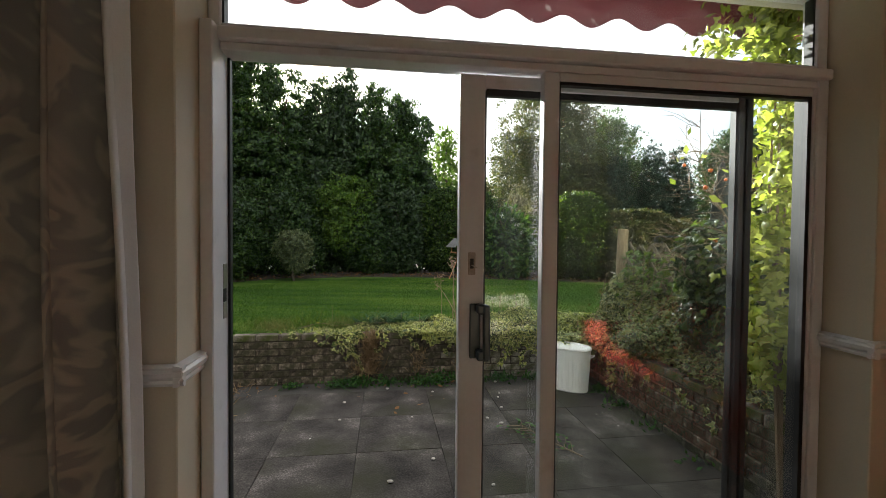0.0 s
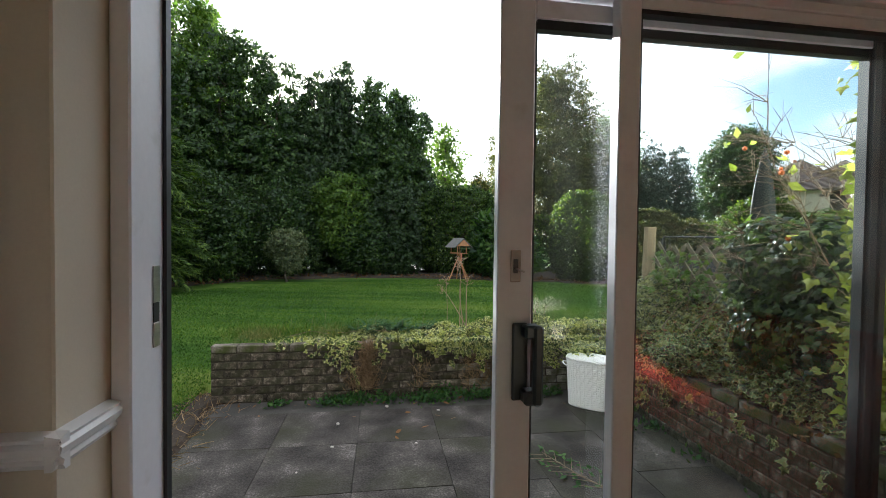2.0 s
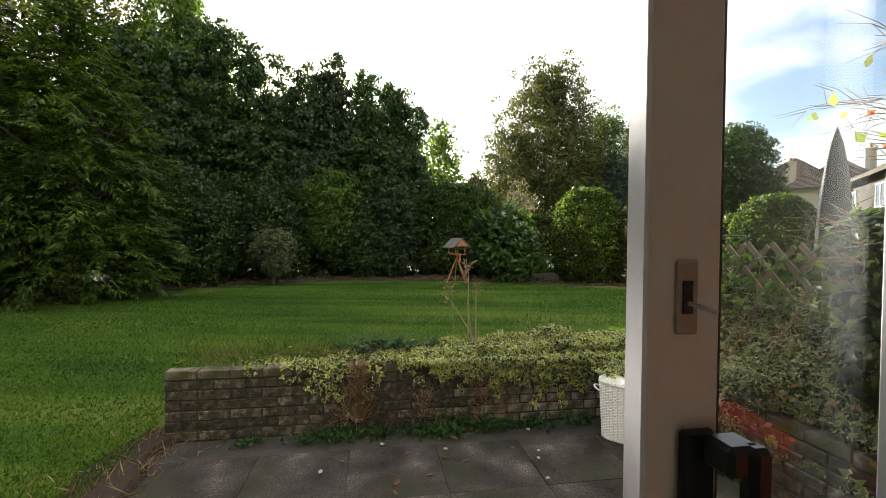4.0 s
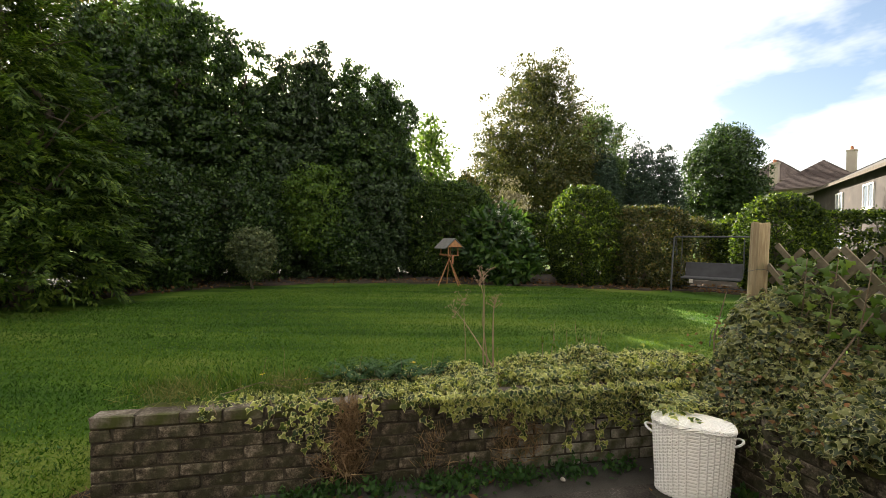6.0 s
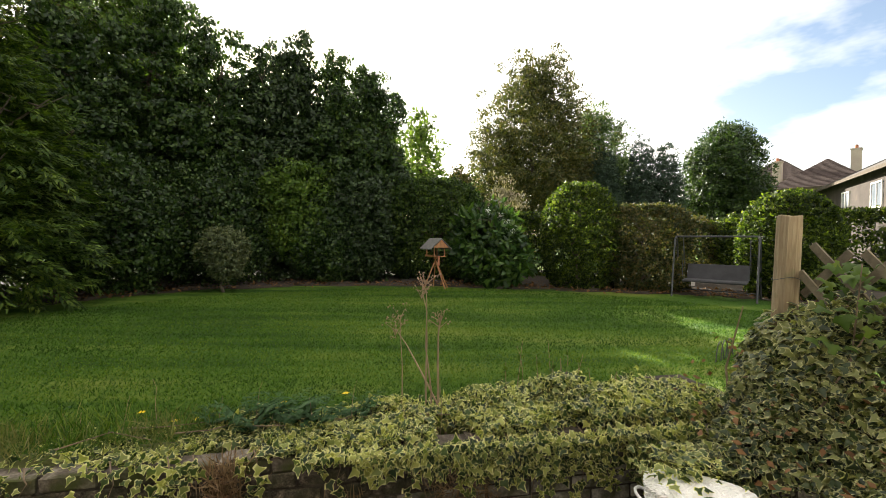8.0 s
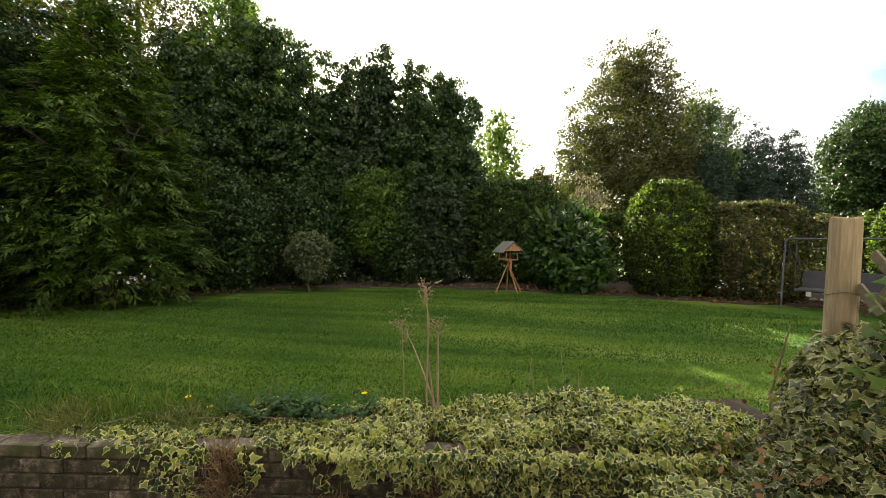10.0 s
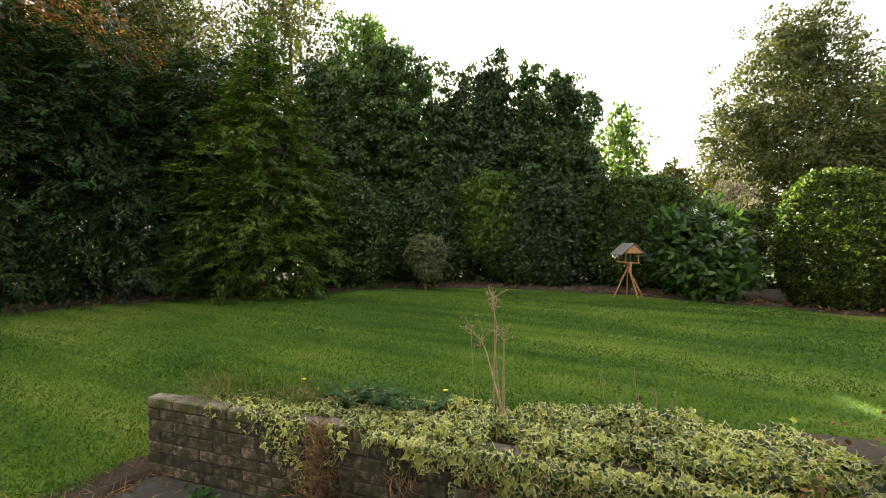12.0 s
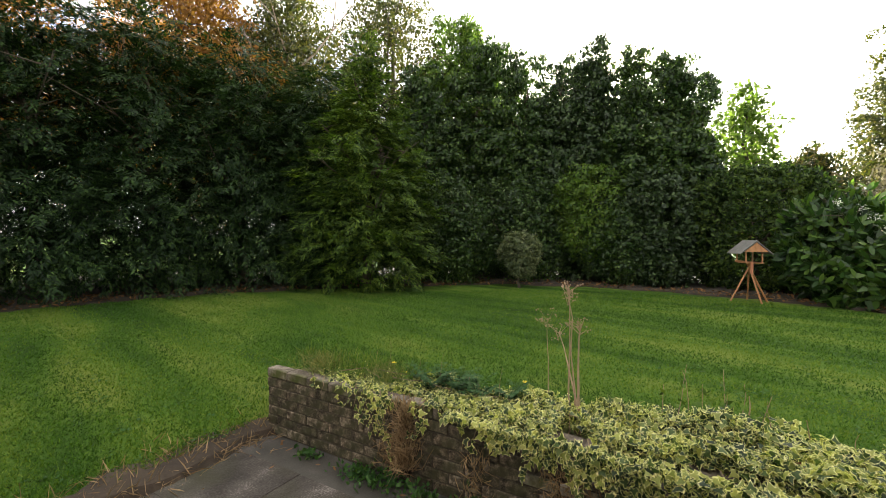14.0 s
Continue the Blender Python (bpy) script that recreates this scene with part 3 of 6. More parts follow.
# ---- ground ----
def ground_sheet():
    xs = np.concatenate([[-700, -300, -120, -60, -35, -22], np.arange(-16, 18.01, 0.3), [24, 36, 60, 120, 300, 700]])
    ys = np.concatenate([[-700, -300, -120, -60, -30, -14], np.arange(-8, 20.01, 0.3), [24, 36, 60, 120, 300, 700]])
    X, Y = np.meshgrid(xs, ys)
    Z = lawn_z(X, Y)
    lx = (X + 0.78) * 0.9848 + (Y - 1.64) * 0.1736
    ly = -(X + 0.78) * 0.1736 + (Y - 1.64) * 0.9848
    dip = np.clip((lx + 1.15) / 0.25, 0, 1) * np.clip((3.15 - ly) / 0.25, 0, 1) * np.clip((3.2 - lx) / 0.25, 0, 1)
    Z = Z * (1 - dip) - 0.09 * dip
    rows, cols = X.shape
    verts = np.stack([X, Y, Z], -1).reshape(-1, 3).tolist()
    faces = [(j * cols + i, j * cols + i + 1, (j + 1) * cols + i + 1, (j + 1) * cols + i) for j in range(rows - 1) for i in range(cols - 1)]
    me = bpy.data.meshes.new("ground")
    me.from_pydata(verts, [], faces)
    me.shade_smooth()
    ob = link_mesh("ground", me, M_LAWN)
    return tagged(ob, "mown green lawn with pale patches, mowing lines and painted sunlit streaks", "lawn", kind="structure")


ground_sheet()

# The lawn's edge, followed by the shrub bed.
EDGE = [(-10.9, -3.0), (-10.7, 1.0), (-10.5, 3.4), (-10.0, 5.9), (-8.9, 8.3), (-7.2, 10.8), (-5.6, 13.0), (-3.0, 14.1), (0.2, 14.2), (2.0, 13.9), (4.4, 13.1), (6.2, 12.9), (7.4, 12.2), (8.2, 10.4), (8.8, 8.0), (9.2, 4.0)]


def shrub_bed():
    rng = np.random.default_rng(5)
    pts = np.array(EDGE)
    t = np.linspace(0, len(pts) - 1, 160)
    cx, cy = np.interp(t, np.arange(len(pts)), pts[:, 0]), np.interp(t, np.arange(len(pts)), pts[:, 1])
    tang = unit(np.stack([np.gradient(cx), np.gradient(cy)], -1))
    out = np.stack([-tang[:, 1], tang[:, 0]], -1)
    offs = [0, 0.1, 0.35, 1.0, 2.5, 6.0]
    verts, faces = [], []
    for i in range(len(t)):
        wob = 0.10 * math.sin(i * 0.9) + 0.08 * rng.normal()
        for j, o in enumerate(offs):
            x, y = cx[i] + out[i, 0] * (o + wob), cy[i] + out[i, 1] * (o + wob)
            lift = 0.004 if j == 0 else 0.03 + 0.05 * min(o, 1.5) + rng.normal() * 0.015
            verts.append((x, y, float(lawn_z(x, y)) + lift))
    k = len(offs)
    for i in range(len(t) - 1):
        for j in range(k - 1):
            faces.append((i * k + j, (i + 1) * k + j, (i + 1) * k + j + 1, i * k + j + 1))
    me = bpy.data.meshes.new("planting_bed")
    me.from_pydata(verts, [], faces)
    me.shade_smooth()
    bed = tagged(link_mesh("planting_bed", me, M_SOIL), "dark soil bed with fallen brown leaves under the trees", "flower bed", kind="structure")
    n = 5200
    i = rng.integers(0, len(t), n)
    o = np.abs(rng.normal(0, 0.45, n)) + rng.random(n) * 0.2
    px, py = cx[i] + out[i, 0] * o + rng.normal(0, 0.15, n), cy[i] + out[i, 1] * o + rng.normal(0, 0.15, n)
    pos = np.stack([px, py, lawn_z(px, py) + 0.05 + 0.05 * np.minimum(o, 1.5)], -1)
    leaves("fallen_leaves", pos, unit(rng.normal(0, 0.5, (n, 3)) + (0, 0, 1)), rng.normal(size=(n, 3)), rng.uniform(0.05, 0.11, n), "oval", M_DEADLEAF, bed, rng)


shrub_bed()

# ---- house ----
def structure(name, bm, mat, label, category):
    ob = part(name, bm, mat)
    ob.matrix_world = HOUSE
    return tagged(ob, label, category, kind="structure")


FLOOR, DOORTOP, TRANSOM, CEIL = 0.10, 2.185, 2.62, 2.85
structure("floor", boxed(-2.2, -4.6, -0.05, 3.7, 0.02, FLOOR), M_CARPET, "brown carpeted living room floor", "floor")
structure("wall_front_west", boxed(-2.2, -0.33, FLOOR, -0.045, 0.0, CEIL, bevel=0.004), M_WALL, "cream painted wall beside the patio door", "wall")
structure("wall_front_east", boxed(2.478, -0.30, FLOOR, 3.7, 0.0, CEIL, bevel=0.004), M_WALL, "cream painted wall beside the patio door", "wall")
structure("wall_lintel", boxed(-0.045, -0.30, TRANSOM, 2.478, 0.0, CEIL), M_WALL, "cream painted wall above the transom window", "wall")
structure("wall_back", boxed(-2.3, -4.75, FLOOR, 3.8, -4.6, CEIL), M_WALL, "cream painted back wall of the room", "wall")
structure("wall_west", boxed(-2.35, -4.6, FLOOR, -2.2, 0.0, CEIL), M_WALL, "cream painted side wall of the room", "wall")
structure("wall_east", boxed(3.7, -4.6, FLOOR, 3.85, 0.0, CEIL), M_WALL, "cream painted side wall of the room", "wall")
structure("ceiling", boxed(-2.35, -4.75, CEIL, 3.85, 0.0, CEIL + 0.12), M_CEIL, "plain white ceiling", "ceiling")
structure("wall_outside", box(box(boxed(-6.0, 0.003, -0.08, -0.06, 0.10, 3.05), 2.62, 0.003, -0.08, 6.5, 0.10, 3.05), -0.06, 0.003, TRANSOM + 0.01, 2.62, 0.10, 3.05), M_RENDER, "cream rendered outside wall of the house", "wall")
structure("door_step", boxed(-0.06, 0.003, -0.06, 2.49, 0.13, 0.095, bevel=0.008), M_SLAB, "concrete step below the patio door", "step")


def rail_profile(bm, p, q, side):
    """A moulded dado rail from p to q, standing off towards side."""
    prof = [(0, 0.0), (0.012, 0.0), (0.018, 0.010), (0.014, 0.018), (0.026, 0.030), (0.030, 0.044), (0.022, 0.052), (0.026, 0.060), (0.0, 0.066)]
    rings = []
    for c in (p, q):
        rings.append([bm.verts.new(Vector(c) + Vector(side) * a + Vector((0, 0, b))) for a, b in prof])
    k = len(prof)
    for i in range(k):
        bm.faces.new((rings[0][i], rings[1][i], rings[1][(i + 1) % k], rings[0][(i + 1) % k]))
    bm.faces.new(rings[0])
    bm.faces.new(rings[1][::-1])
    bmesh.ops.recalc_face_normals(bm, faces=bm.faces[:])
    return bm


bm = bmesh.new()
rail_profile(bm, (-2.2, -0.33, 1.07), (-0.045 + 0.026, -0.33, 1.07), (0, -1, 0))
rail_profile(bm, (-0.045, -0.33 - 0.026, 1.07), (-0.045, -0.172, 1.07), (1, 0, 0))
structure("trim_west", bm, M_WHITE, "white moulded dado rail", "dado rail")
bm = bmesh.new()
rail_profile(bm, (3.7, -0.30, 1.07), (2.478 - 0.026, -0.30, 1.07), (0, -1, 0))
rail_profile(bm, (2.478, -0.30 - 0.026, 1.07), (2.478, -0.107, 1.07), (-1, 0, 0))
structure("trim_east", bm, M_WHITE, "white moulded dado rail", "dado rail")
bm = bmesh.new()
box(bm, -2.2, -0.35, FLOOR, -0.045, -0.33, FLOOR + 0.13, bevel=0.004)
structure("baseboard", bm, M_WHITE, "white painted skirting board", "skirting board")


def patio_door():
    door = thing("door_1", HOUSE, "white framed sliding patio door standing half open", "patio door", kind="structure")
    fr = part("frame", box(box(box(box(boxed(-0.043, -0.17, FLOOR, 0.0, 0.0, 2.26, bevel=0.004), 2.425, -0.105, FLOOR, 2.476, 0.0, 2.26, bevel=0.004), 0.0, -0.10, DOORTOP, 2.425, 0.0, 2.215, bevel=0.003),
        -0.043, -0.125, 2.217, 2.476, 0.0, 2.262, bevel=0.006), 0.0, -0.10, FLOOR, 2.425, 0.0, 0.14, bevel=0.004), M_UPVC, door)
    part("seal", box(boxed(0.001, -0.030, 0.14, 0.010, -0.006, DOORTOP), 2.412, -0.06, 0.14, 2.424, -0.006, DOORTOP), M_RUBBER, door, "black rubber seal along the jambs")
    part("strike_plate", box(boxed(0.0005, -0.080, 1.225, 0.004, -0.050, 1.285, bevel=0.001), 0.0005, -0.080, 1.335, 0.004, -0.050, 1.425, bevel=0.001), M_STEEL, door, "steel latch plate with screws on the jamb")
    part("latch_slot", boxed(0.0005, -0.078, 1.286, 0.003, -0.052, 1.334), M_RUBBER, door, "dark latch slot in the jamb")
    # sliding sash, pushed behind the fixed pane
    sash = part("sash", box(box(boxed(0.873, -0.042, 0.145, 0.976, 0.0, 2.178, bevel=0.004), 0.976, -0.040, 0.145, 2.104, -0.002, 0.245, bevel=0.003), 0.976, -0.040, 2.125, 2.104, -0.002, 2.178, bevel=0.003), M_UPVC, door, "sliding sash of the door")
    part("interlock", box(box(boxed(2.104, -0.046, 0.145, 2.134, 0.0, 2.178, bevel=0.003), 2.140, -0.050, 0.145, 2.168, 0.0, 2.178, bevel=0.003), 2.120, -0.030, 0.145, 2.180, -0.004, 2.178), M_METAL, sash, "dark grey interlocking stile")
    part("pane", boxed(0.976, -0.023, 0.245, 2.104, -0.017, 2.125), M_GLASS, sash).visible_shadow = False
    part("gasket", box(box(boxed(0.9765, -0.034, 0.245, 0.983, -0.006, 2.115), 2.094, -0.036, 0.245, 2.1035, -0.004, 2.125), 0.983, -0.034, 2.098, 2.094, -0.006, 2.1245), M_RUBBER, sash)
    hb = bmesh.new()
    box(hb, 0.918, -0.056, 1.045, 0.962, -0.0425, 1.265, bevel=0.004)
    box(hb, 0.940, -0.100, 1.045, 0.985, -0.056, 1.085, bevel=0.006)
    box(hb, 0.940, -0.100, 1.228, 0.985, -0.056, 1.265, bevel=0.006)
    box(hb, 0.962, -0.108, 1.045, 0.990, -0.082, 1.265, bevel=0.007)
    part("handle", hb, M_HANDLE, sash, "dark green plastic pull handle")
    part("lock", boxed(0.911, -0.046, 1.380, 0.941, -0.0425, 1.470, bevel=0.002), M_LOCK, sash, "worn bronze keyhole plate")
    part("keyhole", boxed(0.919, -0.048, 1.405, 0.933, -0.0462, 1.445, bevel=0.0006), M_RUBBER, sash, "dark keyhole")
    kb = bmesh.new()
    tube(kb, [(0.926, -0.049, 1.418), (0.930, -0.066, 1.416), (0.940, -0.078, 1.411)], 0.003, 6)
    part("key", kb, M_STEEL, sash, "small key in the lock")
    # fixed pane on the room side
    fixed = part("fixed_light", box(box(box(boxed(1.198, -0.098, 0.142, 1.262, -0.052, 2.184, bevel=0.004), 2.409, -0.098, 0.142, 2.424, -0.055, 2.184, bevel=0.003), 1.262, -0.095, 0.142, 2.409, -0.054, 0.205, bevel=0.003), 1.262, -0.095, 2.150, 2.409, -0.054, 2.184, bevel=0.003), M_UPVC, door, "fixed half of the door")
    part("pane", boxed(1.262, -0.078, 0.205, 2.409, -0.072, 2.150), M_GLASS, fixed).visible_shadow = False
    part("gasket", box(box(boxed(1.2625, -0.09, 0.205, 1.269, -0.06, 2.150), 2.390, -0.09, 0.205, 2.4085, -0.06, 2.150), 1.269, -0.09, 2.137, 2.390, -0.06, 2.1495), M_RUBBER, fixed)


patio_door()


def transom():
    win = thing("window_1", HOUSE, "wide transom window in a white frame above the door", "window", kind="structure")
    part("window_frame", box(box(box(boxed(-0.043, -0.095, 2.265, 0.0, -0.02, TRANSOM, bevel=0.004), 2.425, -0.095, 2.265, 2.476, -0.02, TRANSOM, bevel=0.004), 0.0, -0.095, TRANSOM - 0.04, 2.425, -0.02, TRANSOM, bevel=0.004), 0.0, -0.09, 2.265, 2.425, -0.03, 2.285, bevel=0.003), M_UPVC, win)
    part("seal", box(boxed(0.001, -0.08, 2.285, 0.008, -0.04, TRANSOM - 0.04), 2.416, -0.08, 2.285, 2.424, -0.04, TRANSOM - 0.04), M_RUBBER, win)
    part("pane", boxed(0.0, -0.063, 2.285, 2.425, -0.057, TRANSOM - 0.04), M_GLASS, win).visible_shadow = False


transom()


def curtain():
    cur = thing("curtain", HOUSE, "heavy floral beige and grey curtain with white lining, drawn aside", "curtain")
    rng = random.Random(3)
    for name, mat, off, x0, x1, label in (("cloth", M_CURTAIN, 0.0, -1.05, -0.160, ""), ("lining", M_LINING, 0.014, -0.22, -0.085, "white lining at the back edge")):
        bm = bmesh.new()
        uvl = bm.loops.layers.uv.new("UVMap")
        nx, nz = 150, 26
        grid = []
        for j in range(nz + 1):
            h = j / nz
            z = 0.115 + h * 2.53
            row = []
            for i in range(nx + 1):
                s = i / nx
                flat = x0 + s * (x1 - x0)
                k = (flat + 1.05) / 0.95
                x = flat + 0.055 * (1 - h) * k + 0.016 * math.sin(2 * (k * 37 + 1.0 * math.sin(k * 6)))
                fold = math.sin(k * 37 + 1.0 * math.sin(k * 6) + 0.25 * math.sin(h * 3 + k * 5)) * (0.088 + 0.022 * math.sin(h * 2 + k * 11))
                y = -0.485 + off + fold + 0.010 * math.sin(h * 9 + k * 23)
                row.append((bm.verts.new((x, y, z)), s * 2.1, h * 2.5))
            grid.append(row)
        for j in range(nz):
            for i in range(nx):
                q = (grid[j][i], grid[j][i + 1], grid[j + 1][i + 1], grid[j + 1][i])
                f = bm.faces.new([a[0] for a in q])
                for lp, a in zip(f.loops, q):
                    lp[uvl].uv = (a[1], a[2])
        ob = part(name, bm, mat, cur, label, smooth=True)
        so = ob.modifiers.new("thickness", "SOLIDIFY")
        so.thickness = 0.004
    rod = thing("curtain_rail", HOUSE, "white curtain rail above the patio door", "curtain rail")
    part("rail", boxed(-1.2, -0.50, 2.66, 2.9, -0.46, 2.69, bevel=0.004), M_WHITE, rod)
    for x in (-1.1, 0.9, 2.8):
        part("bracket", boxed(x, -0.46, 2.665, x + 0.03, -0.31 if x > 2.5 else -0.332, 2.685), M_WHITE, rod)


curtain()


def sofa():
    so = thing("sofa", HOUSE @ pose(2.98, -1.55, FLOOR, 0, 0, 90), "red upholstered sofa with rounded arms in the living room", "sofa")
    part("base", boxed(-0.98, -0.40, 0.10, 0.98, 0.44, 0.28, bevel=0.03), M_RED, so)
    part("backrest", boxed(-0.98, -0.60, 0.12, 0.98, -0.38, 0.86, bevel=0.07), M_RED, so)
    for x in (-0.80, -0.26, 0.28):
        part("seat_cushion", boxed(x, -0.38, 0.28, x + 0.53, 0.46, 0.44, bevel=0.05), M_RED, so)
    for x in (-1.02, 0.82):
        part("arm", boxed(x, -0.58, 0.08, x + 0.20, 0.45, 0.60, bevel=0.07), M_RED, so)
    for x, y in ((-0.92, -0.50), (0.86, -0.50), (-0.92, 0.34), (0.86, 0.34)):
        part("foot", boxed(x, y, 0.0, x + 0.06, y + 0.06, 0.12), M_BARK, so)


sofa()


def awning():
    aw = thing("awning", HOUSE, "dark red awning rolled up with a scalloped valance", "awning")
    bm = bmesh.new()
    top = []
    n = 220
    for i in range(n + 1):
        x = -0.6 + i / n * 4.0
        low = 2.665 + 0.028 * math.cos(x * 2 * math.pi / 0.30)
        y = 0.42 + 0.006 * math.sin(x * 9)
        top.append((bm.verts.new((x, y, low)), bm.verts.new((x, y + 0.004, low + 0.02)), bm.verts.new((x, y, 2.92))))
    for a, b in zip(top, top[1:]):
        bm.faces.new((a[0], b[0], b[1], a[1]))
        bm.faces.new((a[1], b[1], b[2], a[2]))
    ob = part("valance", bm, M_AWNING, aw, "weather-stained scalloped valance")
    ob.modifiers.new("thickness", "SOLIDIFY").thickness = 0.003
    bm = bmesh.new()
    tube(bm, [(-0.6, 0.30, 2.93), (3.4, 0.30, 2.93)], 0.06, 12)
    part("roller", bm, M_AWNING, aw)
    part("front_rail", boxed(-0.6, 0.405, 2.90, 3.4, 0.445, 2.95, bevel=0.006), M_WHITE, aw)
    for x in (-0.4, 3.1):
        part("arm", boxed(x, 0.10, 2.90, x + 0.05, 0.41, 2.94), M_WHITE, aw)


awning()

# ---- trees and hedges ----
def skeleton(bm, rng, base, top, r0, limbs, reach, sides=8):
    """A tapered trunk from base to top with limbs that rise from its upper part."""
    base, top = Vector(base), Vector(top)
    pts = [base.lerp(top, k / 6) + Vector((rng.normal() * 0.05, rng.normal() * 0.05, 0)) * k for k in range(7)]
    tube(bm, pts, [r0 * (1.25 if k == 0 else 1 - 0.13 * k) for k in range(7)], sides)
    for i in range(limbs):
        f = rng.uniform(0.3, 0.98)
        s = base.lerp(top, f)
        a = rng.uniform(0, 2 * math.pi)
        d = Vector((math.cos(a), math.sin(a), rng.uniform(0.35, 1.1))) * reach * rng.uniform(0.5, 1.0) * (1.15 - 0.6 * f)
        mid = s + d * 0.5 + Vector((0, 0, -0.06 * reach))
        tube(bm, [s, mid, s + d], [r0 * 0.42 * (1.1 - f * 0.7), r0 * 0.25 * (1.1 - f * 0.7), r0 * 0.06], 5)
        for j in range(3):
            e = mid.lerp(s + d, rng.uniform(0, 0.8))
            g = Vector((rng.normal(), rng.normal(), abs(rng.normal()) * 0.6)) * reach * 0.22
            tube(bm, [e, e + g * 0.6, e + g], [r0 * 0.12, r0 * 0.07, r0 * 0.02], 4)
    return bm


def plant(name, place, height, blobs, clumps, each, spread, size, outline, mat, label, category, seed, trunk=0.12, limbs=12, trunk_top=0.85, inner=0.55, sweep=0.0, droop=0.0, lump=0.2, low=0.02, group="", bark=None):
    """A tree or shrub at place: blobs (dx, dy, z, rx, ry, rz[, power]) round its foot hold the leaves."""
    rng = np.random.default_rng(seed)
    x, y = place
    z = float(lawn_z(x, y))
    t = thing(name, Matrix.Translation((x, y, z)), label, category, group)
    bm = bmesh.new()
    reach = max(b[3] for b in blobs)
    skeleton(bm, rng, (0, 0, -0.05), (rng.normal() * 0.1, rng.normal() * 0.1, height * trunk_top), trunk, limbs, reach)
    part("trunk", bm, bark or M_BARK, t)
    pos, nrm, tip = blob_points(rng, blobs, clumps, each, spread, inner, lump, floor_z=low, sweep=sweep, droop=droop)
    n = len(pos)
    centre = np.mean([b[:3] for b in blobs], axis=0)
    if tip is None:
        tip = unit(unit(pos - centre) + rng.normal(0, 0.6, (n, 3)) + np.array((0, 0, 0.3 - droop)))
    leaves("crown", pos, nrm, tip, rng.uniform(0.65, 1.25, n) * size, outline, mat, t, rng)
    return t


def cone_blobs(height, radius, steps=6, base=0.2, taper=0.82):
    out = []
    for i in range(steps):
        f = i / (steps - 1)
        out.append((0, 0, base + (height - base) * (0.12 + 0.80 * f), radius * (1.0 - taper * f ** 1.5), radius * (1.0 - taper * f ** 1.5), (height - base) * 0.17))
    return out


def lumpy(seed, height, radius, n=9, base=0.3, taper=0.72):
    """Overlapping blobs that fill an upright, uneven crown."""
    r = random.Random(seed)
    out = [(0, 0, base + (height - base) * 0.42, radius * 0.78, radius * 0.78, (height - base) * 0.44)]
    turn = r.uniform(0, 6.28)
    for i in range(n):
        f = (i + 0.5) / n
        here = radius * (1 - taper * f ** 1.5)
        for k in range(2):
            turn += 2.4
            w = here * r.uniform(0.36, 0.52)
            out.append((math.cos(turn) * here * 0.62, math.sin(turn) * here * 0.62, base + (height - base) * (0.10 + 0.78 * f) + r.uniform(-0.2, 0.2), w, w, w * r.uniform(0.9, 1.4)))
    for k in range(3):
        out.append((r.uniform(-0.2, 0.2) * radius, r.uniform(-0.2, 0.2) * radius, height - r.uniform(0.10, 0.16) * height, radius * 0.17, radius * 0.17, height * 0.10))
    return out


# dark laurel and holly mass at the back of the lawn; spires: leaders that stand out of the crown (dx, dy, top)
for x, y, h, r, mat, seed, spires in (
        (-8.9, 12.9, 6.6, 1.9, L_LAUREL, 11, ((-0.6, 0.2, 7.1), (0.5, 0.0, 6.9))),
        (-7.9, 15.2, 8.2, 2.0, L_LAUREL, 12, ((-0.5, 0.0, 8.5), (0.3, 0.3, 8.3), (1.0, -0.2, 7.7))),
        (-6.5, 15.6, 7.3, 1.9, L_LAUREL, 13, ((-0.35, 0.2, 7.9), (0.35, 0.0, 7.5), (-0.9, 0.0, 7.4))),
        (-5.2, 16.0, 6.7, 1.8, L_HOLLY, 14, ((0.15, 0.0, 7.35), (-0.5, 0.2, 7.2), (0.75, 0.0, 6.9))),
        (-4.2, 16.2, 6.8, 1.6, L_HOLLY, 15, ((-0.05, -0.2, 7.55), (0.25, 0.1, 7.0), (-0.5, 0.0, 7.0))),
        (-3.0, 16.3, 6.2, 1.7, L_LAUREL, 16, ((-0.1, 0.0, 7.1), (0.5, 0.2, 6.7), (-0.2, 0.3, 6.8))),
        (-1.9, 16.6, 5.8, 1.3, L_LAUREL, 17, ((0.0, 0.0, 6.5), (0.45, 0.1, 6.0), (-0.4, 0.0, 6.4)))):
    tops = [(dx, dy, top - 0.62, 0.34, 0.34, 0.58) for dx, dy, top in spires]
    plant("laurel_tree" if mat is L_LAUREL else "holly_tree", (x, y), h, lumpy(seed, h, r, 9, 0.2, taper=0.55) + tops, 1350, 34, 0.13, 0.125, "oval", mat,
          "tall dense dark green evergreen tree at the edge of the lawn", "tree", seed, 0.13, 14, group="evergreen trees behind the lawn")
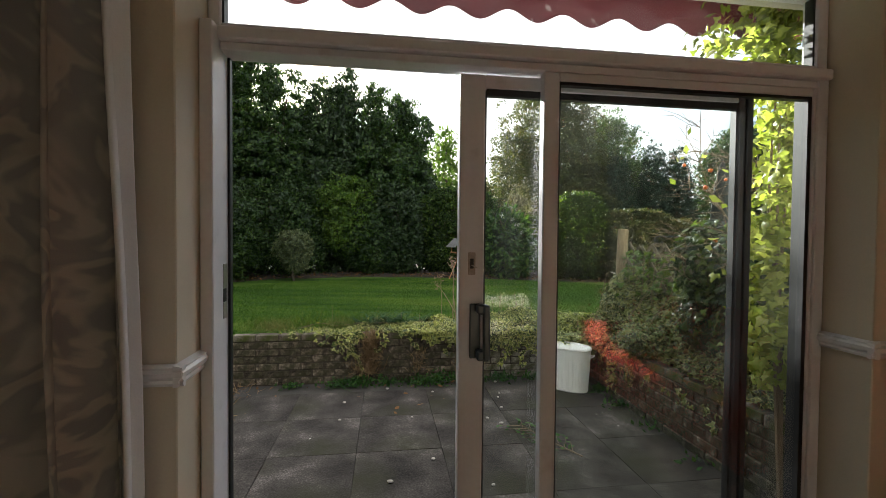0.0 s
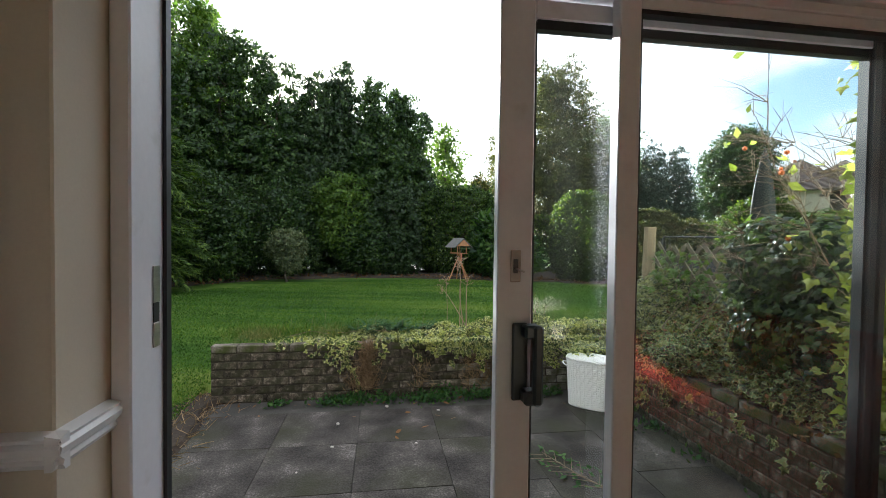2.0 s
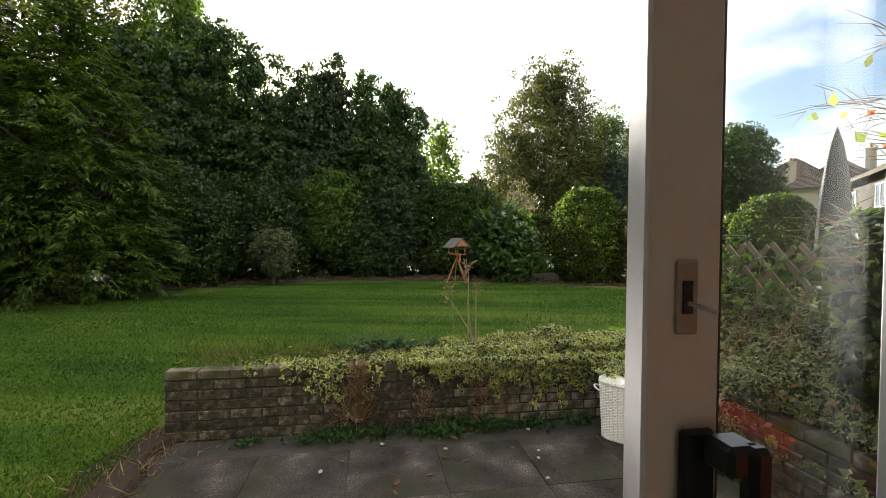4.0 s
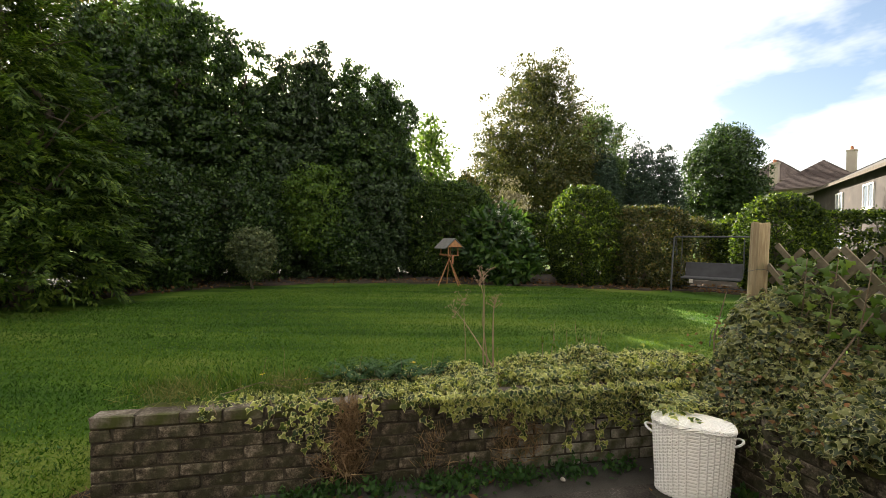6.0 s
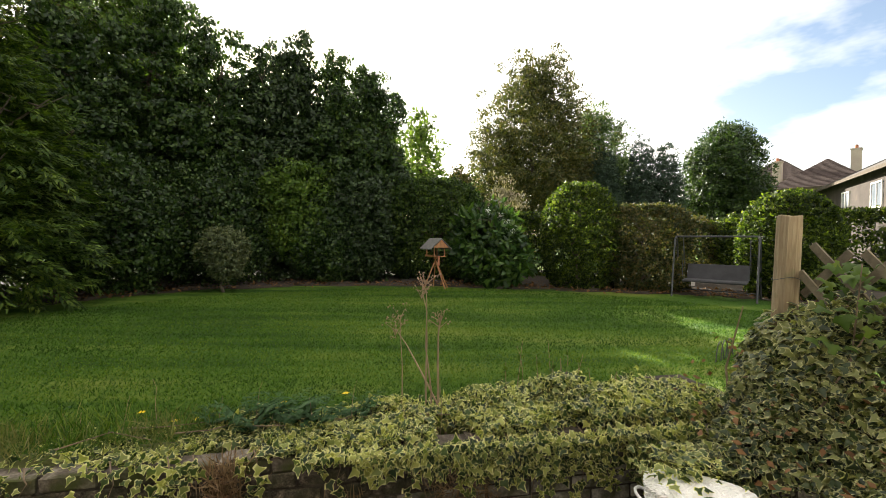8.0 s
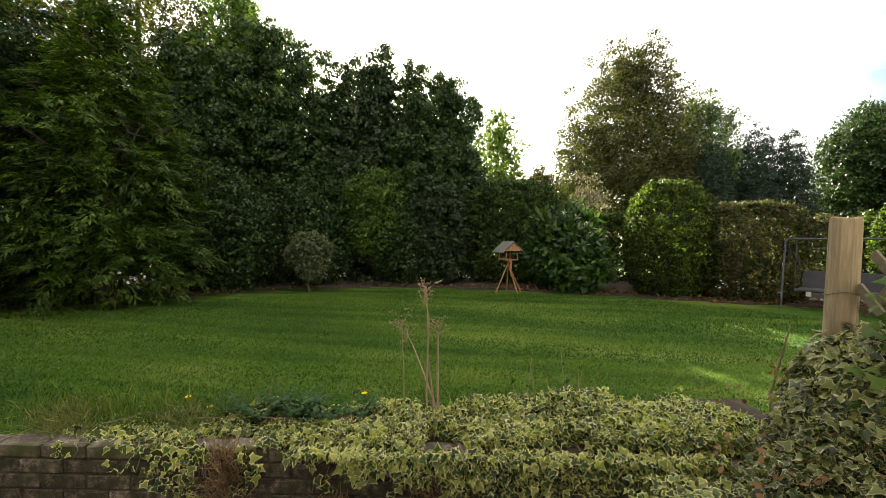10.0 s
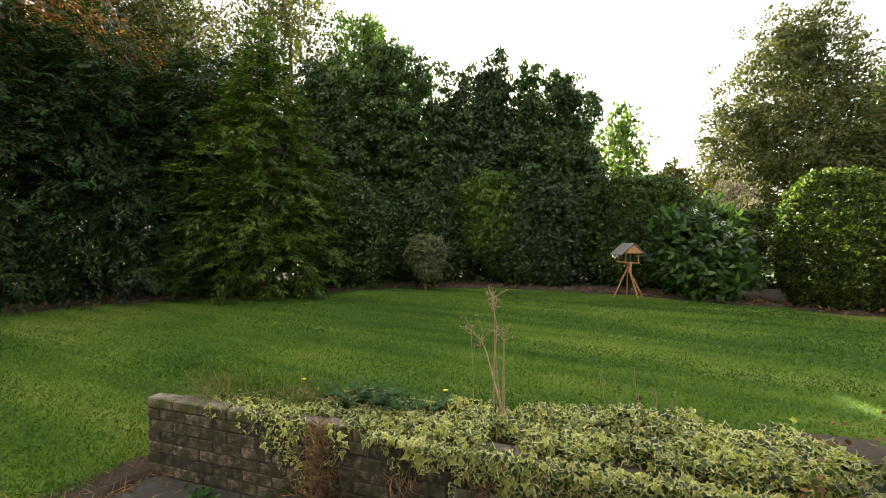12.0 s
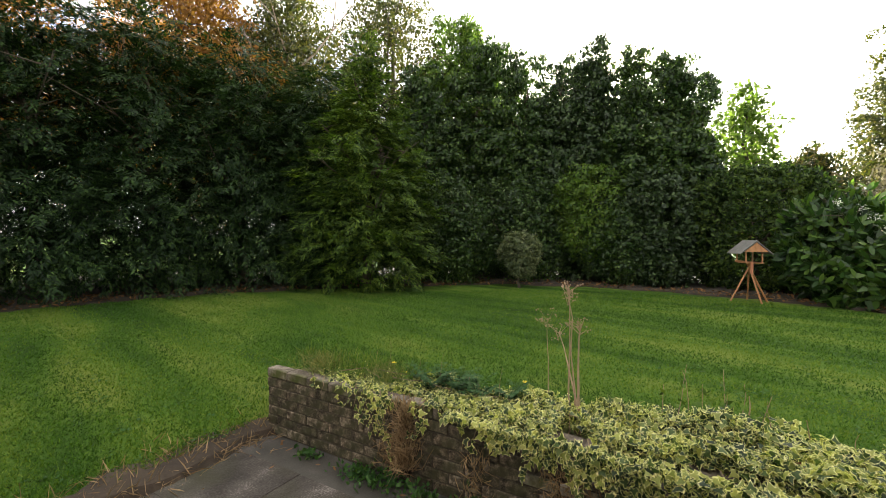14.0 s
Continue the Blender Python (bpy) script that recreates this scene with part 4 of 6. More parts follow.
# under-storey of the same mass
for x, y, h, r, seed in ((-7.3, 12.4, 3.0, 1.3, 21), (-5.9, 14.2, 3.2, 1.4, 22), (-3.1, 15.1, 2.4, 1.0, 23)):
    plant("laurel_bush", (x, y), h, [(0, 0, h * 0.5, r, r, h * 0.52), (0.5, 0.1, h * 0.35, r * 0.7, r * 0.7, h * 0.4)], 1500, 14, 0.12, 0.095, "oval", L_LAUREL,
          "dark green laurel bush under the tall trees", "bush", seed, 0.05, 8, group="laurel bushes")
plant("cypress_tree", (-7.9, 9.9), 6.3, cone_blobs(6.3, 1.9), 1900, 44, 0.055, 0.12, "dart", L_GOLDCYP, "yellow-green cypress tree beside the lawn", "tree", 31, 0.14, 10, sweep=0.55, droop=0.7, lump=0.35)
for x, y, h, r, seed in ((-12.9, 1.4, 7.2, 2.6, 33), (-12.4, 3.9, 6.8, 2.4, 34), (-11.9, 6.0, 6.6, 2.3, 35), (-11.0, 8.0, 6.2, 2.1, 36), (-9.9, 9.8, 5.8, 1.9, 37)):
    plant("leyland_cypress", (x, y), h, cone_blobs(h, r, taper=0.42), 1500, 58, 0.06, 0.12, "dart", L_CYPRESS, "tall dark green conifer with drooping sprays", "tree", seed, 0.16, 12, sweep=0.85, droop=1.0, lump=0.4, group="conifers along the lawn")
# taller trees behind
plant("poplar_tree", (-9.9, 16.3), 10.6, lumpy(41, 10.4, 2.4, 9, 1.5, taper=0.5), 1800, 26, 0.17, 0.15, "oval", L_YELLOW, "tall green tree behind the evergreens", "tree", 41, 0.16, 14)
plant("beech_tree", (-12.2, 14.5), 12.6, lumpy(42, 12.2, 3.2, 9, 2, taper=0.6), 1700, 13, 0.22, 0.18, "chip", L_AUTUMN, "tall tree with yellowing autumn leaves", "tree", 42, 0.2, 18)
plant("beech_tree", (-15.6, 12.1), 12.6, lumpy(45, 12.6, 3.2, 9, 2), 3000, 13, 0.22, 0.18, "chip", L_AUTUMN, "tall tree with yellowing autumn leaves", "tree", 45, 0.2, 18)
plant("beech_tree", (-16.3, 8.2), 12.5, lumpy(43, 12.5, 4.0, 9, 2.5), 2800, 13, 0.24, 0.20, "chip", L_ORANGE, "tall tree with sparse orange autumn leaves", "tree", 43, 0.22, 30, inner=0.3)
plant("beech_tree", (-17.0, 2.0), 12.5, lumpy(44, 12.5, 4.0, 9, 2.5), 2800, 13, 0.24, 0.20, "chip", L_ORANGE, "tall tree with sparse orange autumn leaves", "tree", 44, 0.22, 30, inner=0.3)
def bare_tree(x, y, h, seed):
    rng = np.random.default_rng(seed)
    t = thing("bare_tree", Matrix.Translation((x, y, float(lawn_z(x, y)))), "tall leafless tree with thin pale branches", "tree")
    bm = bmesh.new()

    def grow(p, d, length, r, depth):
        q = p + d * length * 0.5 + Vector((rng.normal(), rng.normal(), 0)) * 0.04 * length
        e = q + (d + Vector((rng.normal(), rng.normal(), 0.3)) * 0.12).normalized() * length * 0.5
        tube(bm, [p, q, e], [r, r * 0.8, r * 0.6], 6 if depth < 2 else 4, cap=False)
        if depth < 5:
            for k in range(2 if depth else 3):
                w = (d + Vector((rng.normal(), rng.normal(), 0.35 + 0.3 * rng.normal())) * 0.5).normalized()
                grow(e if k < 2 else q, w, length * rng.uniform(0.55, 0.78), r * 0.58, depth + 1)

    grow(Vector((0, 0, -0.1)), Vector((0.03, 0.02, 1)).normalized(), h * 0.36, 0.13, 0)
    part("trunk", bm, M_TWIG, t, "thin branching trunk")


bare_tree(-14.6, 11.4, 12.5, 91)
bare_tree(-15.2, 5.6, 11.5, 92)
# shrubs in front
plant("standard_shrub", (-4.85, 12.65), 1.5, [(0, 0, 1.0, 0.50, 0.50, 0.46), (0.05, 0, 0.6, 0.33, 0.33, 0.32)], 700, 12, 0.06, 0.07, "oval", L_SHRUB, "small rounded grey-green variegated shrub", "shrub", 51, 0.035, 5)
plant("holly_bush", (-3.85, 14.9), 3.4, [(0, 0, 2.2, 1.0, 0.9, 1.2), (0.1, -0.2, 1.4, 0.8, 0.7, 0.7), (-0.4, 0, 2.6, 0.6, 0.6, 0.6)], 1300, 12, 0.10, 0.10, "oval", L_YELLOW, "yellow-green shrub on a bare stem", "shrub", 52, 0.07, 9, low=0.65)
plant("ivy_hedge", (-2.2, 15.2), 2.9, [(0, 0, 1.45, 0.9, 0.8, 1.5, 4.0)], 1300, 12, 0.07, 0.10, "oval", L_HOLLY, "dark ivy-covered hedge at the lawn edge", "hedge", 53, 0.06, 8)
plant("round_hedge", (0.05, 16.2), 3.1, [(0, 0, 1.5, 1.5, 1.2, 1.6, 3.0)], 3400, 12, 0.05, 0.10, "oval", L_HEDGE, "large clipped dark green domed hedge", "hedge", 54, 0.08, 10, lump=0.06, inner=0.8)
plant("rhododendron", (1.55, 14.7), 2.3, [(0, 0, 1.1, 0.92, 0.95, 1.10), (0.25, -0.4, 0.7, 0.85, 0.8, 0.7), (-0.4, 0.1, 1.3, 0.6, 0.6, 0.8)], 420, 14, 0.09, 0.24, "long", L_RHODO, "large glossy green leafy shrub", "shrub", 55, 0.06, 12)
plant("topiary_ball", (3.98, 14.2), 2.8, [(0, 0, 1.3, 0.95, 0.95, 1.48, 2.6)], 2700, 12, 0.04, 0.075, "oval", L_BALL, "tall clipped topiary dome with dark to bright yellow-green leaves", "topiary", 56, 0.09, 10, lump=0.05, inner=0.8)
plant("clipped_hedge", (5.62, 13.9), 2.2, [(0, 0, 1.06, 0.98, 0.9, 1.13, 4.5)], 2500, 12, 0.04, 0.075, "oval", L_BROWNHEDGE, "clipped square hedge block browning on its face", "hedge", 57, 0.08, 10, lump=0.07, inner=0.8)
plant("topiary_ball", (8.2, 12.35), 2.45, [(0, 0, 1.12, 0.90, 0.90, 1.32, 2.4)], 2900, 12, 0.04, 0.075, "oval", L_BALL, "broad clipped topiary dome with dark to bright yellow-green leaves", "topiary", 58, 0.09, 10, lump=0.05, inner=0.8)


def hedge_row(name, p, q, h, depth, mat, clumps, label, seed):
    rng = np.random.default_rng(seed)
    p, q = np.array(p), np.array(q)
    length = float(np.linalg.norm(q - p))
    ang = math.atan2(q[1] - p[1], q[0] - p[0])
    mid = (p + q) / 2
    t = thing(name, Matrix.Translation((mid[0], mid[1], float(lawn_z(*mid)))) @ Matrix.Rotation(ang, 4, "Z"), label, "hedge")
    bm = bmesh.new()
    for k in range(int(length / 0.6)):
        x = -length / 2 + 0.3 + k * 0.6
        tube(bm, [(x, 0, -0.03), (x + rng.normal() * 0.05, 0, h * 0.5), (x + rng.normal() * 0.1, 0, h * 0.9)], [0.03, 0.02, 0.008], 5)
    part("stems", bm, M_BARK, t)
    pos, nrm, _ = blob_points(rng, [(0, 0, h * 0.5, length / 2, depth / 2, h * 0.52, 7.0)], clumps, 13, 0.06, 0.75, 0.08, 0.03)
    leaves("foliage", pos, nrm, unit(nrm + rng.normal(0, 0.7, nrm.shape)), rng.uniform(0.06, 0.12, len(pos)), "oval", mat, t, rng)
    return t


hedge_row("boundary_hedge", (1.8, 17.6), (5.0, 16.6), 2.1, 0.9, L_BALL, 1500, "bright green clipped boundary hedge", 61)
hedge_row("boundary_hedge", (6.2, 16.6), (8.6, 15.6), 1.95, 0.9, L_BROWNHEDGE, 1300, "brown clipped boundary hedge behind the swing seat", 62)
hedge_row("boundary_hedge", (8.6, 15.4), (15.5, 11.0), 2.1, 1.0, L_BALL, 3200, "bright green clipped boundary hedge", 63)
# Last row is unseen, added to block bright sky under the tree crowns.
hedge_row("boundary_hedge", (-9.6, 17.6), (1.4, 18.2), 2.6, 1.1, L_LAUREL, 2600, "unseen laurel hedge added to shut out the sky below the evergreen trees", 64)
# distant trees
plant("light_tree", (-0.55, 18.6), 6.1, lumpy(71, 6.1, 1.15, 8, 1.5), 420, 12, 0.15, 0.17, "oval", L_LIGHT, "light green leafy tree beyond the hedge", "tree", 71, 0.12, 14)
plant("field_maple", (7.4, 35.0), 15.8, lumpy(72, 15.6, 5.7, 11, 1.2), 2100, 40, 0.33, 0.25, "chip", L_AUTUMN, "broad brownish green tree beyond the hedge", "tree", 72, 0.2, 24, lump=0.3)
plant("ash_tree", (13.0, 37.4), 12.4, lumpy(73, 12.4, 4.0, 9, 1.2), 1100, 40, 0.34, 0.25, "chip", L_GREYGREEN, "grey-green tree with a feathery outline", "tree", 73, 0.16, 20, lump=0.35)
plant("elder_bush", (1.0, 20.2), 4.2, lumpy(74, 4.2, 1.7, 6, 0.3), 1100, 14, 0.16, 0.15, "oval", L_BROWNHEDGE, "brownish bush behind the hedge", "bush", 74, 0.07, 12)
plant("buddleia", (2.6, 19.0), 3.6, lumpy(75, 3.6, 1.1, 6, 0.3), 420, 12, 0.16, 0.14, "long", L_GREYTWIG, "grey twiggy bush behind the hedge", "bush", 75, 0.05, 16)
for x, y, h, seed in ((14.7, 33.0, 7.9, 76), (16.5, 33.0, 7.5, 77), (11.6, 32.0, 7.0, 78)):
    plant("pine_tree", (x, y), h, cone_blobs(h, 1.6, taper=0.6), 1500, 14, 0.14, 0.22, "dart", L_FARDARK, "dark green conifer far beyond the hedge", "tree", seed, 0.18, 8, droop=0.6, group="distant conifers")
plant("sycamore_tree", (24.0, 38.0), 11.2, [(0, 0, 6.6, 2.9, 2.9, 3.6)] + lumpy(79, 11.2, 3.4, 9, 0.4, taper=0.35), 1900, 30, 0.32, 0.27, "chip", L_LAUREL, "large round dark green tree near the houses", "tree", 79, 0.25, 18)

# ---- raised bed, ivy and weeds ----
def heap():
    bm = bmesh.new()
    nx, ny = 60, 12
    grid = []
    for i in range(nx + 1):
        row = []
        for j in range(ny + 1):
            x, f = -0.93 + i / nx * 4.6, j / ny
            y = 2.955 + f * 0.95
            w = at(x, y)
            ground = float(lawn_z(w.x, w.y)) - 0.02
            end = min(1.0, (x + 0.93) / 0.10)
            top = 0.485 + 0.05 * noise.noise(Vector((x * 3, y * 3, 0))) + (0.10 * max(0, min(1, (x - 2.2) / 0.6)))
            h = ground + (top - ground) * (1 - f ** 1.7) * (0.35 + 0.65 * end)
            row.append(bm.verts.new((x, y, h)))
        grid.append(row)
    for i in range(nx):
        for j in range(ny):
            bm.faces.new((grid[i][j], grid[i + 1][j], grid[i + 1][j + 1], grid[i][j + 1]))
    return structure("raised_bed", bm, M_MOSS, "mossy raised bed of earth behind the brick wall", "flower bed")


heap()


def foliage(name, label, category, pos, nrm, size, outline, mat, rng, fan=True, stems=None, part_name="leaves", tip_pull=(0, 0, -0.6), fold=0.15):
    """Leaves given in house coordinates as one plant; stems: lists of points for its woody stems."""
    t = thing(name, HOUSE, label, category)
    n = len(pos)
    tip = unit(rng.normal(0, 0.6, (n, 3)) + np.array(tip_pull))
    leaves(part_name, np.asarray(pos), unit(np.asarray(nrm)), tip, size, outline, mat, t, rng, fan=fan, fold=fold)
    if stems:
        for pts, r in stems:
            part("stem", tube(bmesh.new(), pts, [r * (1 - 0.6 * k / (len(pts) - 1)) for k in range(len(pts))], 5), M_TWIG, t)
    return t


def wall_ivy():
    rng = np.random.default_rng(71)
    P, N, stems = [], [], []
    # carpet on the bed and over the coping
    n = 15500
    x = -0.55 + 3.6 * rng.random(n) ** 0.62
    y = 2.845 - 0.03 * np.clip((x - 0.6) / 1.0, 0, 1) + np.abs(rng.normal(0, 0.27, n)) * (1 + 0.6 * np.clip(x - 1.5, 0, 1))
    dense = np.clip((x + 0.6) / 1.3, 0.10, 1.0)
    patchy = np.array([noise.noise(Vector((a * 3.1, b * 4.0, 2.0))) for a, b in zip(x, y)])
    keep = (rng.random(n) < dense) & (patchy > -0.22 - 0.2 * np.clip((x - 0.4) / 1.2, 0, 1)) & (y < 3.42 + 0.5 * patchy + 0.42 * np.clip(x - 1.5, 0, 1))
    x, y, patchy = x[keep], y[keep], patchy[keep]
    lift = np.clip((x - 0.2) / 2.0, 0, 1) * 0.09
    z = 0.52 + lift * rng.random(len(x)) * 1.2 + np.clip(0.16 * patchy + 0.005, 0, 1) * np.clip(x + 0.3, 0.2, 1) * np.clip((y - 2.90) / 0.15, 0, 1) - np.clip(y - 3.1, 0, 1) ** 1.5 * 0.42 + rng.random(len(x)) * 0.03
    P.append(np.stack([x, y, z], -1))
    N.append(unit(rng.normal(0, 0.85, (len(x), 3)) + np.array((0, -0.35, 1.0))))
    # strands that hang down the face
    for sx, length, many, width in ((-0.33, 0.10, 10, 0.04), (-0.02, 0.16, 16, 0.06), (0.20, 0.26, 90, 0.09), (0.30, 0.46, 34, 0.03), (0.55, 0.22, 30, 0.04), (0.90, 0.20, 12, 0.015),
                                    (1.28, 0.24, 16, 0.02), (1.55, 0.34, 34, 0.03), (1.72, 0.22, 60, 0.06), (1.85, 0.42, 40, 0.03), (2.0, 0.28, 80, 0.08), (2.12, 0.40, 46, 0.03), (2.25, 0.30, 120, 0.09), (2.45, 0.30, 150, 0.10), (2.65, 0.42, 160, 0.10)):
        f = rng.random(many) ** 1.3
        px = sx + rng.normal(0, 1, many) * width * (1 - 0.5 * f) + 0.05 * np.sin(f * 6 + sx * 9)
        py = 2.835 - rng.random(many) * 0.05 - 0.02
        P.append(np.stack([px, py, 0.55 - f * length], -1))
        N.append(unit(rng.normal(0, 0.35, (many, 3)) + np.array((0, -1.0, 0.35))))
        stems.append(([(sx, 2.87, 0.55), (sx + 0.02, 2.835, 0.52), (sx + 0.03, 2.835, 0.55 - length * 0.5), (sx + 0.0, 2.838, 0.55 - length)], 0.004))
    # skirt of leaves that spills over the coping
    many = 2300
    px = 0.75 + 2.0 * rng.random(many) ** 0.75
    drop = np.array([0.17 + 0.22 * noise.noise(Vector((a * 5.0, 0.0, 3.0))) + 0.10 * noise.noise(Vector((a * 17.0, 0.0, 4.0))) for a in px]) * np.clip((px - 0.6) / 0.8, 0.3, 1.25)
    f = rng.random(many) ** 1.4
    P.append(np.stack([px, 2.80 - 0.05 * rng.random(many) - 0.05 * (1 - f), 0.57 - f * np.maximum(drop, 0.02)], -1))
    N.append(unit(rng.normal(0, 0.45, (many, 3)) + np.array((0, -0.9, 0.55))))
    m = 260
    P.append(np.stack([2.47 + rng.normal(0, 0.12, m), 2.53 + rng.normal(0, 0.07, m), 0.475 + rng.random(m) * 0.07], -1))
    N.append(unit(rng.normal(0, 0.4, (m, 3)) + np.array((0, -0.2, 1.0))))
    P, N = np.concatenate(P), np.concatenate(N)
    creep = [([(a, 2.95 + 0.25 * rng.random(), 0.56), (a + 0.18, 2.92 + 0.2 * rng.random(), 0.59), (a + 0.38, 2.95 + 0.25 * rng.random(), 0.57)], 0.004) for a in np.arange(-0.3, 2.5, 0.22)]
    stems = stems + creep
    foliage("wall_ivy", "cream-edged variegated ivy trailing over the brick wall", "ivy", P, N, 0.020 + 0.036 * rng.random(len(P)) ** 1.4, "ivy", L_IVY, rng, stems=stems)


wall_ivy()


def side_ivy():
    rng = np.random.default_rng(72)
    # face of the mass above the side wall
    n = 21000
    y = rng.uniform(0.15, 3.25, n)
    h = rng.random(n) ** 0.9
    bulge = np.array([noise.noise(Vector((a * 1.7, b * 2.0, 5.0))) for a, b in zip(y, h)])
    low = 0.54 - 0.14 * np.clip((y - 1.5) / 0.7, 0, 1) + 0.10 * np.array([noise.noise(Vector((a * 2.3, 0.0, 8.0))) for a in y]) + 0.04 * np.clip((1.0 - y) / 0.8, 0, 1)
    top = 1.16 + 0.10 * np.sin(y * 3.0) + 0.06 - 0.68 * np.clip((y - 2.40) / 0.5, 0, 1)
    z = low + (top - low) * h
    x = 2.75 + 0.09 * np.clip((1.7 - y) / 0.6, 0, 1) + 0.50 * np.clip(h - 0.10, 0, 1) ** 1.2 - 0.20 * bulge + np.abs(rng.normal(0, 0.07, n)) - 0.03
    P = [np.stack([x, y, z], -1)]
    N = [unit(rng.normal(0, 0.65, (n, 3)) + np.array((-0.6, -0.15, 0.9)))]
    # rounded shoulder in the corner towards the post
    m = 2600
    d = unit(rng.normal(size=(m, 3)))
    d[:, 2] = np.abs(d[:, 2])
    P.append(np.array((3.20, 2.62, 0.60)) + d * np.array((0.26, 0.30, 0.58)) * rng.uniform(0.88, 1.05, (m, 1)))
    N.append(unit(d + rng.normal(0, 0.4, (m, 3)) + np.array((0, 0, 0.3))))
    # strands down the brick face
    for k in range(16):
        sy, many = 0.6 + k * 0.14 + rng.uniform(-0.04, 0.04), int(rng.integers(8, 34))
        many = many if sy > 1.6 else many // 3
        length = rng.uniform(0.08, 0.34) * (1.0 if sy > 1.6 else 0.6)
        f = rng.random(many)
        P.append(np.stack([2.745 - rng.random(many) * 0.03, sy + rng.normal(0, 0.035, many), 0.42 - f * length], -1))
        N.append(unit(rng.normal(0, 0.35, (many, 3)) + np.array((-1.0, 0, 0.3))))
    P, N = np.concatenate(P), np.concatenate(N)
    keep = ~((P[:, 0] > 2.77) & (P[:, 0] < 2.89) & (P[:, 2] < 0.5))
    P, N = P[keep], N[keep]
    stems = [([(3.0, 0.4 + k * 0.3, 0.4), (2.95 + 0.1 * math.sin(k), 0.5 + k * 0.3, 0.8), (3.1, 0.45 + k * 0.3, 1.15)], 0.009) for k in range(9)]
    t = foliage("ivy_hedge", "dense variegated ivy smothering the side wall and trellis", "ivy", P, N, 0.024 + 0.036 * rng.random(len(P)) ** 1.4, "ivy", L_IVYDARK, rng, stems=stems)
    # earth behind the side wall that carries the ivy
    bm = bmesh.new()
    nx, ny = 8, 30
    grid = [[bm.verts.new((2.90 + 0.62 * i / nx, 0.12 + 3.6 * j / ny, 0.46 + 0.42 * math.sin(math.pi * 0.5 * min(1, i / 3)) * (1 - 0.95 * min(1, max(0, (j / ny - 0.52)) / 0.28)) + 0.05 * noise.noise(Vector((i, j * 0.6, 1))) - (0.5 if i == nx else 0))) for j in range(ny + 1)] for i in range(nx + 1)]
    for i in range(nx):
        for j in range(ny):
            bm.faces.new((grid[i][j], grid[i + 1][j], grid[i + 1][j + 1], grid[i][j + 1]))
    structure("side_bed", bm, M_SOIL, "raised earth bed behind the side wall", "flower bed")


side_ivy()


def withered_leaves():
    rng = np.random.default_rng(77)
    n = 260
    x = rng.uniform(1.9, 3.0, n)
    y = 2.95 + np.minimum(np.abs(rng.normal(0, 0.14, n)), 0.35)
    P = np.stack([x, y, 0.55 + rng.random(n) * 0.05 - 0.25 * np.clip(y - 3.1, 0, 1)], -1)
    m = 300
    h = rng.random(m)
    Q = np.stack([2.62 + 0.42 * h, rng.uniform(0.4, 3.0, m), 0.5 + 0.5 * h], -1)
    P = np.concatenate([P, Q])
    t = thing("withered_ivy", HOUSE, "withered brown and orange leaves among the ivy", "dead leaves", kind="stuff")
    leaves("leaves", P, unit(rng.normal(0, 0.6, P.shape) + (-0.2, -0.2, 1)), rng.normal(size=P.shape), rng.uniform(0.025, 0.05, len(P)), "oval", M_DEADLEAF, t, rng)


withered_leaves()


def ivy_mound():
    rng = np.random.default_rng(73)
    n = 3200
    d = unit(rng.normal(size=(n, 3)))
    mid = np.array(((3.06, 1.24, 1.32), (3.10, 0.92, 1.34), (3.02, 0.72, 1.05), (3.04, 1.12, 0.95)))[rng.integers(0, 4, n)]
    P = mid + d * np.array((0.24, 0.28, 0.34)) * rng.uniform(0.75, 1.12, (n, 1))
    N = unit(d + rng.normal(0, 0.4, (n, 3)) + np.array((-0.2, 0, 0.5)))
    stems = [([(3.2, 1.2, 0.4), (3.15, 1.2 + 0.1 * k, 0.9), (3.1, 1.0 + 0.25 * k, 1.5)], 0.014) for k in range(3)]
    foliage("climbing_ivy", "mound of large-leaved green ivy on the trellis", "ivy", P, N, rng.uniform(0.040, 0.080, n), "ivy", L_BIGIVY, rng, stems=stems)
    # grape-like climber in front of the trellis
    m = 170
    P = np.stack([rng.normal(3.10, 0.07, m), rng.uniform(1.75, 2.45, m), 0.90 + rng.random(m) ** 0.8 * 0.52], -1)
    foliage("vine_shoots", "yellowing vine shoots in front of the trellis", "vine", P, unit(rng.normal(0, 0.5, (m, 3)) + np.array((-0.6, -0.3, 0.8))), rng.uniform(0.035, 0.075, m), "ivy", L_YELLOW, rng,
            stems=[([(3.10, 2.0 + 0.15 * k, 0.6), (3.08, 2.0 + 0.15 * k, 1.0), (3.09 - 0.02 * k, 1.95 + 0.15 * k, 1.42)], 0.006) for k in range(3)])


ivy_mound()


